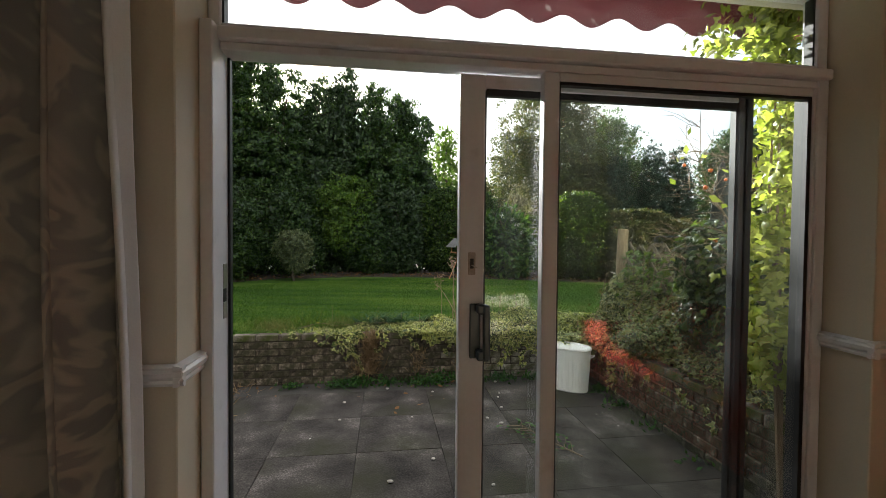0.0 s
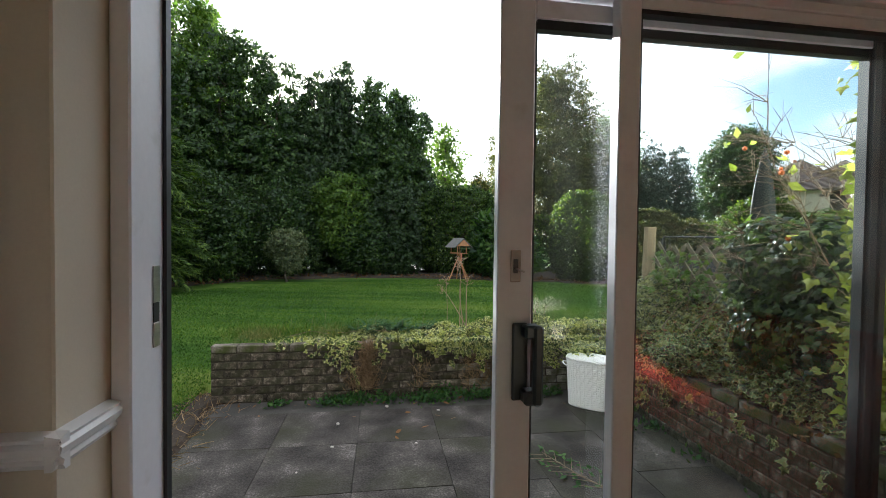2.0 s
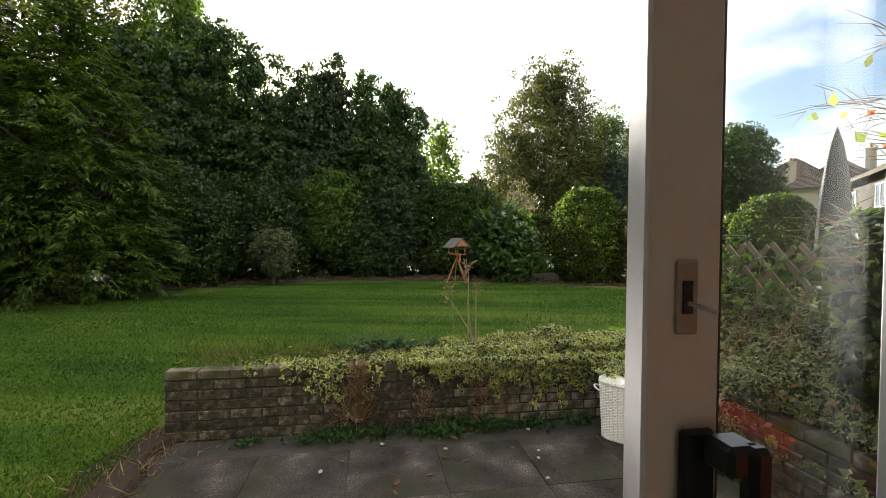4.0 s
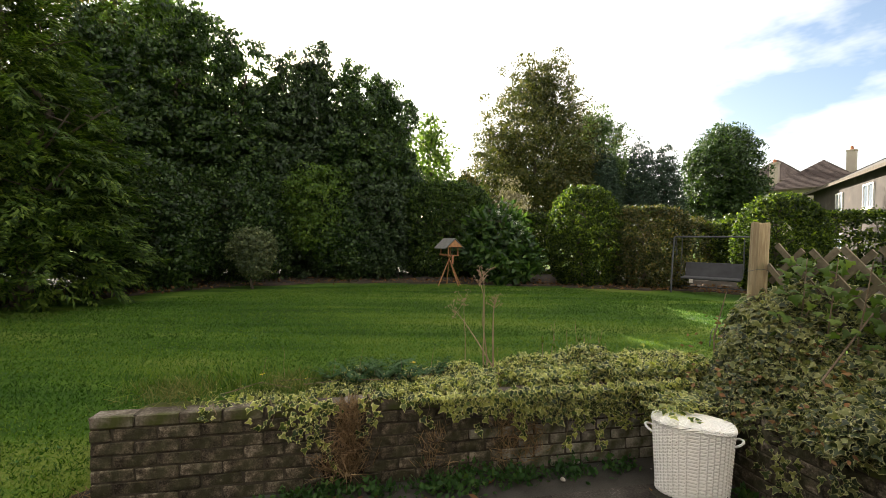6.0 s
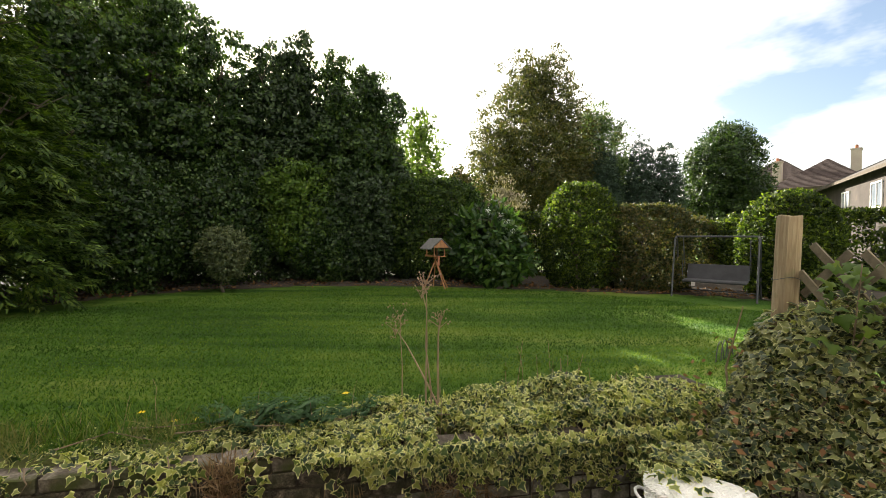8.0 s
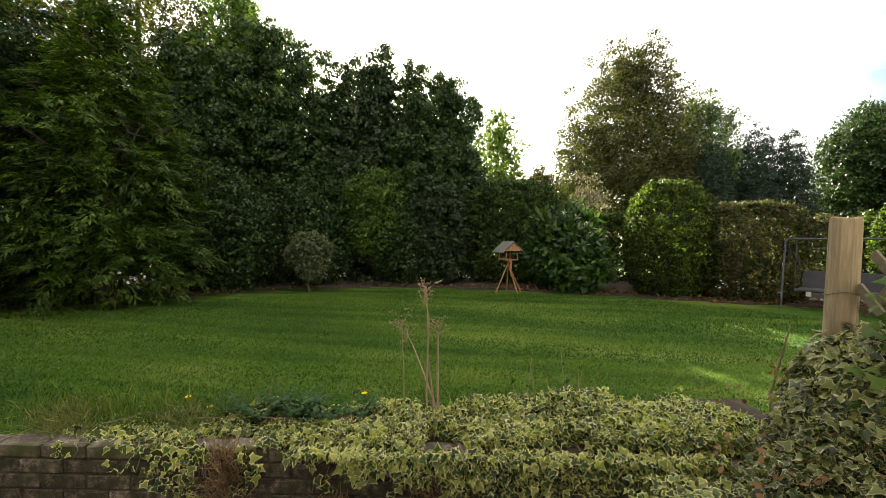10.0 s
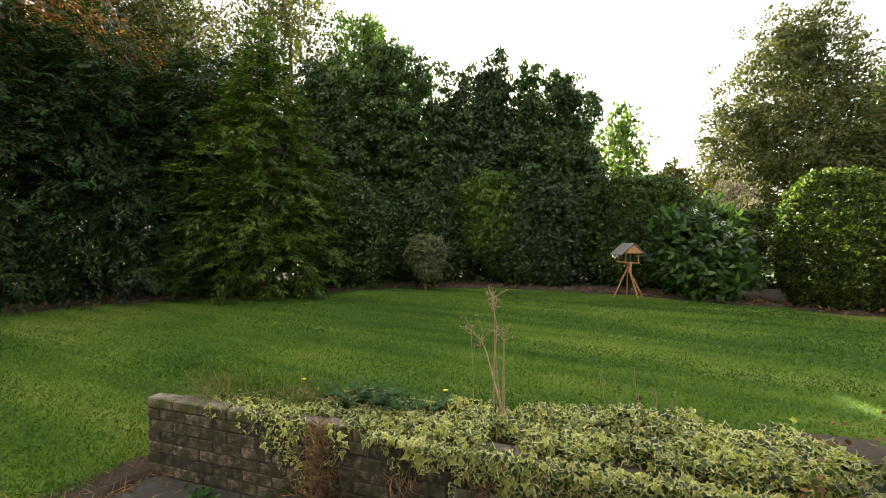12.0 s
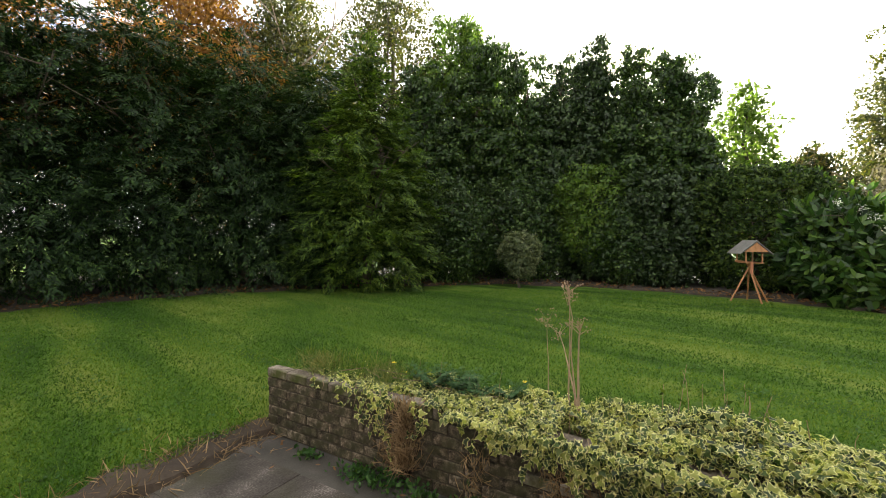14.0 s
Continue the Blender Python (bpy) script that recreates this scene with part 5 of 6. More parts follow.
def door_vine():
    rng = np.random.default_rng(74)
    n = 1900
    h = rng.random(n)
    z = 0.75 + 2.15 * h ** 0.8
    P = np.stack([2.60 + rng.normal(0, 0.07, n) - 0.05 * np.sin(h * 9), 0.24 + rng.normal(0, 0.07, n), z], -1)
    m = 160
    Q = np.stack([2.1 + 0.55 * rng.random(m), 0.26 + rng.normal(0, 0.06, m), 2.52 + rng.normal(0, 0.09, m)], -1)
    P = np.concatenate([P, Q])
    P[:, 1] = np.maximum(P[:, 1], 0.14)
    stems = [([(2.64, 0.22, 0.0), (2.60 + 0.02 * k, 0.24, 0.9), (2.62 - 0.03 * k, 0.22 + 0.02 * k, 1.8), (2.60, 0.24, 2.9)], 0.011) for k in range(3)]
    foliage("climbing_vine", "bright yellow-green vine climbing beside the patio door", "vine", P, unit(rng.normal(0, 0.6, (len(P), 3)) + np.array((-0.6, -0.2, 0.5))), rng.uniform(0.03, 0.07, len(P)), "ivy", L_VINE, rng, stems=stems)
    post = thing("timber_batten", HOUSE, "pale weathered batten standing beside the door", "batten")
    part("batten", boxed(2.66, 0.16, -0.02, 2.72, 0.21, 0.95, bevel=0.004), M_LATH, post)


door_vine()


def berry_shrub():
    rng = np.random.default_rng(75)
    t = thing("berry_shrub", HOUSE @ pose(3.34, 0.78, 0.5), "nearly bare shrub with a few orange berries", "shrub")
    ends = []
    for k in range(17):
        bm = bmesh.new()
        a = rng.uniform(0, 2 * math.pi)
        p = Vector((rng.normal() * 0.05, rng.normal() * 0.05, 0))
        d = Vector((math.cos(a) * 0.38, math.sin(a) * 0.38, 1.0))
        r = rng.uniform(0.004, 0.008)
        pts, q, w = [p], p, d
        for j in range(7):
            w = (w + Vector((rng.normal(), rng.normal(), rng.normal() * 0.4)) * 0.25).normalized()
            if j > 3:
                w = (w + Vector((math.cos(a) * 0.30, math.sin(a) * 0.30, 0.05))).normalized()
            q = q + w * 0.30
            out = math.hypot(q.x, q.y)
            if out > 0.68:
                q = Vector((q.x * 0.68 / out, q.y * 0.68 / out, q.z))
            pts.append(q)
            if j > 1:
                for i in range(5):
                    g = (w + Vector((rng.normal(), rng.normal(), rng.normal() * 0.7)) * 0.8).normalized() * rng.uniform(0.12, 0.36)
                    e = q + g
                    tube(bm, [q, q + g * 0.5 + Vector((0, 0, 0.02)), e], [0.003, 0.002, 0.001], 4, cap=False)
                    ends.append(tuple(e))
                    for b in range(2):
                        g2 = (g.normalized() + Vector((rng.normal(), rng.normal(), rng.normal())) * 0.7).normalized() * 0.12
                        tube(bm, [q + g * 0.6, q + g * 0.6 + g2], [0.0022, 0.001], 3, cap=False)
        tube(bm, pts, [r * (1 - j / 8.5) for j in range(len(pts))], 5)
        part("branch", bm, M_TWIG, t)
    ends = np.array(ends)
    sel = ends[rng.choice(len(ends), 70)] + rng.normal(0, 0.05, (70, 3))
    leaves("leaves", sel, unit(rng.normal(size=(70, 3))), rng.normal(size=(70, 3)), rng.uniform(0.05, 0.09, 70), "oval", L_VINE, t, rng)
    sel = ends[rng.choice(len(ends), 16)]
    for p in sel:
        bm = bmesh.new()
        bmesh.ops.create_icosphere(bm, subdivisions=1, radius=0.014, matrix=Matrix.Translation(p))
        part("berry", bm, L_BERRY, t, "small orange berry")


berry_shrub()


def trellis():
    tr = thing("trellis", HOUSE, "weathered grey diamond trellis fence above the ivy", "trellis")
    r = random.Random(4)
    n = 0
    for lean in (1, -1):
        for k in range(-3, 14):
            y0 = 2.66 - k * 0.19
            bm = bmesh.new()
            z0, z1 = 0.80, 1.48 + r.uniform(-0.02, 0.02)
            run = (z1 - z0) * 0.95 * lean
            a, b = Vector((3.205 + 0.012 * lean, y0, z0)), Vector((3.205 + 0.012 * lean, y0 - run, z1))
            lo, hi = 0.62, 2.62
            if max(a.y, b.y) > hi + 0.45 or min(a.y, b.y) < lo - 0.45:
                continue
            if b.y > hi:
                b = a.lerp(b, (hi - a.y) / (b.y - a.y))
            if a.y > hi:
                a = b.lerp(a, (hi - b.y) / (a.y - b.y))
            d = (b - a).normalized()
            s = Vector((0, -d.z, d.y)) * 0.018
            th = Vector((0.006, 0, 0))
            vs = [bm.verts.new(p) for p in (a + s - th, a - s - th, b - s - th, b + s - th, a + s + th, a - s + th, b - s + th, b + s + th)]
            for f in ((0, 1, 2, 3), (7, 6, 5, 4), (0, 4, 5, 1), (1, 5, 6, 2), (2, 6, 7, 3), (3, 7, 4, 0)):
                bm.faces.new([vs[i] for i in f])
            bmesh.ops.recalc_face_normals(bm, faces=bm.faces[:])
            part("lath", bm, M_LATH, tr)
    part("rail", boxed(3.224, 0.55, 1.02, 3.25, 2.62, 1.07, bevel=0.003), M_LATH, tr)
    post = thing("fence_post", Matrix.Translation((1.845, 4.82, 0.2)) @ pose(0, 0, 0, 0.8, 1.6, 30), "thick weathered round timber fence post", "fence post")
    bm = bmesh.new()
    sides = 18
    rings = []
    for z, rr in ((-0.2, 0.064), (0.4, 0.062), (0.8, 0.061), (1.15, 0.060), (1.40, 0.059), (1.437, 0.058), (1.444, 0.054)):
        rings.append([bm.verts.new((math.cos(k * 2 * math.pi / sides) * rr * (1 + 0.03 * math.sin(3 * k + z * 2)), math.sin(k * 2 * math.pi / sides) * rr * (0.92 + 0.03 * math.sin(5 * k)), z + (0.004 * math.sin(k) if z > 1.4 else 0))) for k in range(sides)])
    for q, w in zip(rings, rings[1:]):
        for k in range(sides):
            bm.faces.new((q[k], q[(k + 1) % sides], w[(k + 1) % sides], w[k]))
    bm.faces.new(rings[-1])
    part("post", bm, M_POST, post)
    bm = bmesh.new()
    tube(bm, [(math.cos(a) * 0.064, math.sin(a) * 0.060, 1.12 + 0.01 * math.sin(a * 2)) for a in [i * 2 * math.pi / 20 for i in range(21)]], 0.0016, 5)
    part("wire", bm, M_METAL, post, "thin wire tied round the post")
    far = thing("fence_post", HOUSE @ pose(3.12, 0.55, 0.1), "weathered timber fence post within the ivy", "fence post")
    part("post", boxed(-0.045, -0.045, -0.1, 0.045, 0.045, 1.5, bevel=0.006), M_POST, far)


trellis()


# ---- garden things ----
def hamper():
    t = thing("wicker_hamper", Matrix.Translation((1.22, 4.45, -0.001)) @ pose(0, 0, 0, 0, 0, -27.8), "white painted oval wicker laundry hamper on the patio", "hamper")
    A, B, H = 0.215, 0.125, 0.425

    def oval(a, k=1.0, grow=0.0):
        c, s = math.cos(a), math.sin(a)
        p = 2.0 / 2.7
        return ((A * k + grow) * math.copysign(abs(c) ** p, c), (B * k + grow) * math.copysign(abs(s) ** p, s))

    bm = bmesh.new()
    na, nz = 152, 84
    rings = []
    for j in range(nz + 1):
        f = j / nz
        row = []
        for i in range(na):
            a = i * 2 * math.pi / na
            weave = -0.003 if j % 2 == 0 else 0.006 if (i // 4 + j // 2) % 2 == 0 else 0.001
            x, y = oval(a, 0.88 + 0.12 * f, weave)
            row.append(bm.verts.new((x, y, f * H)))
        rings.append(row)
    for q, w in zip(rings, rings[1:]):
        for k in range(na):
            bm.faces.new((q[k], q[(k + 1) % na], w[(k + 1) % na], w[k]))
    bm.faces.new(rings[0][::-1])
    part("body", bm, M_WICKER, t)
    for i in range(38):
        a = i * 2 * math.pi / 38
        part("stake", tube(bmesh.new(), [(*oval(a, 0.88, 0.0), 0.0), (*oval(a, 1.0, 0.0), H)], 0.0045, 5), M_WICKER, t)
    for name, z, r in (("base_braid", 0.012, 0.009), ("rim_braid", H, 0.011)):
        bm = bmesh.new()
        k = 0.88 if z < 0.1 else 1.0
        for ph in (0, math.pi):
            pts = [(oval(i * 2 * math.pi / 160, k, 0.004 * math.cos(i * 0.9 + ph))[0], oval(i * 2 * math.pi / 160, k, 0.004 * math.cos(i * 0.9 + ph))[1], z + 0.006 * math.sin(i * 0.9 + ph)) for i in range(161)]
            tube(bm, pts, r * 0.7, 5)
        part(name, bm, M_WICKER, t)
    bm = bmesh.new()
    rows = []
    nr = 16
    for j in range(nr + 1):
        f = j / nr
        rows.append([bm.verts.new((oval(i * 2 * math.pi / na, max(1.02 * f, 0.01))[0], oval(i * 2 * math.pi / na, max(1.02 * f, 0.01))[1], H + 0.045 - 0.032 * f * f + 0.0028 * (1 if ((i // 3) + j) % 2 else -1))) for i in range(na)])
    for q, w in zip(rows, rows[1:]):
        for k in range(na):
            bm.faces.new((q[k], w[k], w[(k + 1) % na], q[(k + 1) % na]))
    bm.faces.new(rows[0][::-1])
    part("lid", bm, M_WICKER, t, "woven wicker lid")
    for sx in (1, -1):
        bm = bmesh.new()
        tube(bm, [(sx * (A - 0.005 + 0.045 * math.sin(u)), 0.045 * math.cos(u) * 1.2, H - 0.075 + 0.02 * math.sin(u)) for u in [k * math.pi / 10 for k in range(11)]], 0.007, 6)
        part("handle", bm, M_WICKER, t)


hamper()


def bird_table():
    x, y = 0.07, 13.80
    t = thing("bird_table", Matrix.Translation((x, y, float(lawn_z(x, y)))) @ pose(0, 0, 0, 0, 0, -62), "orange-brown wooden bird table with a pitched felt roof", "bird table")
    for k, (dx, dy) in enumerate(((-0.33, 0.12), (0.33, 0.12), (0.0, -0.34), (0.02, 0.36))):
        bm = bmesh.new()
        tube(bm, [(dx, dy, -0.01), (-dx * 0.16, -dy * 0.16, 0.86)], 0.020, 4)
        part("leg", bm, M_TABLEWOOD, t)
    part("tray", box(boxed(-0.24, -0.18, 0.83, 0.24, 0.18, 0.85), -0.24, -0.18, 0.85, 0.24, -0.165, 0.88), M_TABLEWOOD, t)
    for px, py in ((-0.21, -0.15), (0.21, -0.15), (-0.21, 0.15), (0.21, 0.15)):
        part("upright", boxed(px - 0.013, py - 0.013, 0.85, px + 0.013, py + 0.013, 1.06), M_TABLEWOOD, t)
    for sy in (1, -1):
        bm = bmesh.new()
        a, b = Vector((0, 0, 1.29)), Vector((0, sy * 0.30, 1.02))
        vs = []
        for xx in (-0.33, 0.33):
            for p in (a, b):
                vs.append(bm.verts.new((xx, p.y, p.z)))
                vs.append(bm.verts.new((xx, p.y, p.z + 0.022)))
        for f in ((0, 2, 6, 4), (1, 5, 7, 3), (0, 1, 3, 2), (4, 6, 7, 5), (0, 4, 5, 1), (2, 3, 7, 6)):
            bm.faces.new([vs[i] for i in f])
        bmesh.ops.recalc_face_normals(bm, faces=bm.faces[:])
        part("roof_panel", bm, M_FELT, t, "grey felted roof slope")
    for xx in (-0.325, 0.305):
        bm = bmesh.new()
        vs = [bm.verts.new(p) for p in ((xx, -0.22, 1.07), (xx, 0.22, 1.07), (xx, 0, 1.27), (xx + 0.02, -0.22, 1.07), (xx + 0.02, 0.22, 1.07), (xx + 0.02, 0, 1.27))]
        for f in ((0, 2, 1), (3, 4, 5), (0, 1, 4, 3), (1, 2, 5, 4), (2, 0, 3, 5)):
            bm.faces.new([vs[i] for i in f])
        part("gable", bm, M_TABLEWOOD, t)
    feeder = part("feeder", tube(bmesh.new(), [(0.36, -0.1, 0.62), (0.36, -0.1, 0.86)], 0.028, 8), M_POT, t, "hanging tube feeder with seed")
    part("hook", tube(bmesh.new(), [(0.36, -0.1, 0.86), (0.36, -0.1, 0.99), (0.30, -0.1, 1.07)], 0.004, 5), M_METAL, feeder)


bird_table()


def swing_seat():
    x, y = 6.5, 12.35
    t = thing("garden_swing", Matrix.Translation((x, y, float(lawn_z(x, y)))) @ pose(0, 0, 0, 0, 0, -42), "dark metal garden swing seat on the lawn edge", "garden swing")
    for sx in (-0.82, 0.82):
        bm = bmesh.new()
        tube(bm, [(sx, -0.32, -0.01), (sx, -0.22, 0.7), (sx, -0.08, 1.38), (sx * 0.985, 0.0, 1.42), (sx, 0.08, 1.38), (sx, 0.30, 0.7), (sx, 0.52, -0.01)], 0.021, 8)
        part("side_frame", bm, M_METAL, t)
        part("chain", tube(tube(bmesh.new(), [(sx * 0.80, 0.0, 1.42), (sx * 0.80, -0.06, 0.45)], 0.007, 5), [(sx * 0.80, 0.0, 1.42), (sx * 0.80, 0.22, 0.60)], 0.007, 5), M_METAL, t)
    part("top_bar", tube(bmesh.new(), [(-0.82, 0, 1.42), (0.82, 0, 1.42)], 0.021, 8), M_METAL, t)
    part("brace", tube(bmesh.new(), [(-0.82, 0.48, 0.12), (0.82, 0.48, 0.12)], 0.014, 6), M_METAL, t)
    part("seat", boxed(-0.62, -0.30, 0.36, 0.62, 0.16, 0.42, bevel=0.02), M_SWINGSEAT, t)
    part("backrest", boxed(-0.62, -0.02, 0.40, 0.62, 0.03, 0.78, bevel=0.015, m=Matrix.Translation((0, 0.16, 0)) @ Matrix.Rotation(radians(-12), 4, "X")), M_SWINGSEAT, t)
    part("label", boxed(-0.42, -0.315, 0.28, -0.34, -0.30, 0.37), M_STONE, t, "small pale tag under the seat")


swing_seat()


def dryer_cover():
    t = thing("clothes_dryer", HOUSE @ pose(3.95, 2.2, 0.15), "folded rotary clothes dryer under a dark green cover", "clothes dryer")
    part("pole", tube(bmesh.new(), [(0, 0, -0.05), (0, 0, 1.0)], 0.022, 8), M_METAL, t)
    bm = bmesh.new()
    rings, s = [], 20
    for j in range(15):
        f = j / 14
        r = 0.105 * (0.90 + 0.25 * math.sin(f * 2.4)) * (1 - f ** 4) ** 0.8 + 0.004
        rings.append([bm.verts.new((math.cos(k * 2 * math.pi / s) * r * (1 + 0.13 * math.sin(k * 1.9 + f * 2)) + 0.02 * f * f, math.sin(k * 2 * math.pi / s) * r * 0.8 * (1 + 0.10 * math.sin(k * 2.3)), 0.35 + f * 1.86)) for k in range(s)])
    for q, w in zip(rings, rings[1:]):
        for k in range(s):
            bm.faces.new((q[k], q[(k + 1) % s], w[(k + 1) % s], w[k]))
    bm.faces.new(rings[-1])
    part("cover", bm, M_COVER, t, smooth=True)


dryer_cover()


def far_window(parent, m, w, h):
    """A white two-light window whose outside faces -y of m."""
    fr = bmesh.new()
    for b in ((-w / 2, 0, 0, -w / 2 + 0.08, 0.1, h), (w / 2 - 0.08, 0, 0, w / 2, 0.1, h), (-0.04, 0, 0, 0.04, 0.1, h), (-w / 2 + 0.08, 0, 0, -0.04, 0.1, 0.08), (0.04, 0, 0, w / 2 - 0.08, 0.1, 0.08), (-w / 2 + 0.08, 0, h - 0.08, -0.04, 0.1, h), (0.04, 0, h - 0.08, w / 2 - 0.08, 0.1, h)):
        box(fr, b[0], b[1] - 0.05, b[2], b[3], b[4] - 0.05, b[5])
    win = part("window", fr, M_WHITE, parent)
    win.matrix_basis = m
    part("sill", boxed(-w / 2 - 0.08, -0.12, -0.09, w / 2 + 0.08, 0.02, -0.003), M_BEIGE, win)
    for x0, x1 in ((-w / 2 + 0.08, -0.04), (0.04, w / 2 - 0.08)):
        part("pane", boxed(x0, 0.0, 0.08, x1, 0.02, h - 0.08), M_FARGLASS, win)


def hip_roof(L, D, eave, rise, over):
    """A hipped roof in thin courses of tile over a plan L by D."""
    bm = bmesh.new()
    steps = 22
    for k in range(steps):
        f0, f1 = k / steps, (k + 1) / steps
        lift = 0.035

        def ring(f, up):
            i = (D / 2 + over) * f
            return [Vector(p) for p in ((-over + i, -over + i, eave + rise * f + up), (L + over - i, -over + i, eave + rise * f + up), (L + over - i, D + over - i, eave + rise * f + up), (-over + i, D + over - i, eave + rise * f + up))]
        a, b = ring(f0, lift), ring(min(f1, 0.999), 0.0)
        va, vb = [bm.verts.new(p) for p in a], [bm.verts.new(p) for p in b]
        low = [bm.verts.new(p - Vector((0, 0, lift))) for p in a]
        for q in range(4):
            bm.faces.new((va[q], va[(q + 1) % 4], vb[(q + 1) % 4], vb[q]))
            bm.faces.new((low[q], low[(q + 1) % 4], va[(q + 1) % 4], va[q]))
    bmesh.ops.remove_doubles(bm, verts=bm.verts[:], dist=0.012)
    return bm


def house(name, m, L, D, eave, rise, wall_mat, tile, windows, chimneys, label):
    h = thing(name, m, label, "house")
    part("wall", boxed(0, 0, -0.3, L, D, eave), wall_mat, h)
    roof = part("roof", hip_roof(L, D, eave - 0.05, rise, 0.45), tile, h, "tiled hipped roof")
    part("fascia", box(box(boxed(-0.47, -0.50, eave - 0.20, L + 0.47, -0.42, eave - 0.02), -0.47, D + 0.42, eave - 0.20, L + 0.47, D + 0.50, eave - 0.02), -0.50, -0.42, eave - 0.20, -0.42, D + 0.42, eave - 0.02), M_BARK, h)
    for x, y, z0, z1, mat in chimneys:
        c = part("chimney", box(boxed(x - 0.35, y - 0.35, z0, x + 0.35, y + 0.35, z1), x - 0.40, y - 0.40, z1, x + 0.40, y + 0.40, z1 + 0.12), mat, h)
        for dx in (-0.15, 0.15):
            part("chimney_pot", tube(bmesh.new(), [(x + dx, y, z1 + 0.12), (x + dx, y, z1 + 0.45)], [0.12, 0.10], 10), M_POT, c)
    for x, z, w, hh in windows:
        far_window(h, pose(x, -0.02, z), w, hh)
    return h


# row of houses beyond the hedge, their back walls facing the garden
ANGLE = math.degrees(math.atan2(-0.867, -0.50))
grey_house = house("house", Matrix.Translation((27.4, 32.8, 0.2)) @ pose(0, 0, 0, 0, 0, ANGLE), 24.0, 8.0, 5.05, 2.4, M_PEBBLE, M_TILEGREY,
      [(5.9, 3.15, 1.3, 1.25), (10.5, 3.15, 1.45, 1.3), (14.7, 3.15, 1.5, 1.3), (19.0, 3.15, 1.5, 1.3), (5.9, 0.6, 1.4, 1.3)],
      [], "grey rendered two-storey house with a slate roof")
part("canopy", boxed(12.4, -0.9, 2.35, 15.6, 0.0, 2.48, bevel=0.02), M_WHITE, grey_house, "white flat porch canopy")
house("house", Matrix.Translation((36.0, 37.4, 0.2)) @ pose(0, 0, 0, 0, 0, 38), 10.0, 6.6, 6.4, 2.9, M_BEIGE, M_TILE,
      [], [(2.5, 6.9, 3.0, 9.2, M_BEIGE), (6.0, 1.7, 7.5, 10.2, M_BEIGE)], "beige rendered house with a brown tiled roof")
house("house", Matrix.Translation((43.5, 52.0, 0.2)) @ pose(0, 0, 0, 0, 0, 38), 10.0, 7.0, 9.0, 3.2, M_BEIGE, M_TILE,
      [], [], "beige rendered house with a dark tiled hipped roof")


def edging():
    x, y = 3.45, 7.5
    t = thing("wire_edging", Matrix.Translation((x, y, float(lawn_z(x, y)))) @ pose(0, 0, 0, 0, 0, 35), "black wire hoop lawn edging", "lawn edging")
    for k in range(3):
        part("hoop", tube(bmesh.new(), [(0.13 * k - 0.2 + 0.10 * math.cos(a), 0, -0.03 + 0.25 * math.sin(a)) for a in [i * math.pi / 12 for i in range(13)]], 0.006, 6), M_METAL, t)


edging()


def shrub_flowers():
    rng = np.random.default_rng(78)
    t = thing("shrub_flowers", Matrix.Translation((1.55, 14.7, 0.2)), "a few pale flower heads on the glossy shrub", "flowers")
    for dx, dz in ((0.25, 1.95), (0.42, 1.80), (0.55, 1.55), (-0.1, 2.1)):
        n = 40
        P = np.array((dx, -0.75, dz)) + rng.normal(0, 0.045, (n, 3))
        leaves("flower_head", P, unit(rng.normal(0, 0.5, (n, 3)) + (0, -0.6, 0.6)), rng.normal(size=(n, 3)), rng.uniform(0.02, 0.04, n), "oval", L_WHITEFLOWER, t, rng)


shrub_flowers()


# ---- weeds, stalks and clutter ----
def tuft(name, label, category, x, y, z, n, spread, size, outline, mat, seed, up=1.0, fan=False, rise=0.0):
    rng = np.random.default_rng(seed)
    P = np.stack([rng.normal(x, spread, n), rng.normal(y, spread * 0.6, n), z + np.abs(rng.normal(0, spread * 0.35, n)) + rise * rng.random(n)], -1)
    t = thing(name, HOUSE, label, category)
    nrm = unit(rng.normal(0, 0.7, (n, 3)) + np.array((0, -0.3, 1.0 - up)))
    tip = unit(rng.normal(0, 0.55, (n, 3)) + np.array((0, 0, up)))
    leaves("leaves", P, nrm, tip, rng.uniform(0.6, 1.3, n) * size, outline, mat, t, rng, fan=fan)
    return t


for k, (x, n, s) in enumerate(((-0.35, 50, 0.06), (0.12, 90, 0.09), (0.33, 170, 0.13), (0.62, 60, 0.07), (0.92, 110, 0.10), (1.15, 230, 0.15), (1.50, 140, 0.11), (1.85, 110, 0.10), (2.2, 60, 0.08))):
    tuft("weed_clump", "low green weeds growing along the foot of the wall", "weeds", x, 2.74, 0.0, int(n * 1.6), s * 0.85, 0.038, "oval", L_WEED, 400 + k, 0.75)
for k, (y, n) in enumerate(((2.3, 70), (1.9, 60), (1.45, 30), (0.9, 20))):
    tuft("weed_clump", "low weeds growing along the foot of the side wall", "weeds", 2.72, y, 0.0, n, 0.07, 0.05, "oval", L_WEED, 420 + k, 0.7)
tuft("dry_shrub", "dead reddish-brown plant hanging over the wall", "dead plant", 0.44, 2.815, 0.10, 1000, 0.045, 0.09, "blade", L_DRY, 431, 0.9, rise=0.40)
tuft("dry_shrub", "small dead brown plant against the wall", "dead plant", 0.42, 2.80, 0.10, 160, 0.05, 0.12, "blade", L_DRY, 432, 1.0)


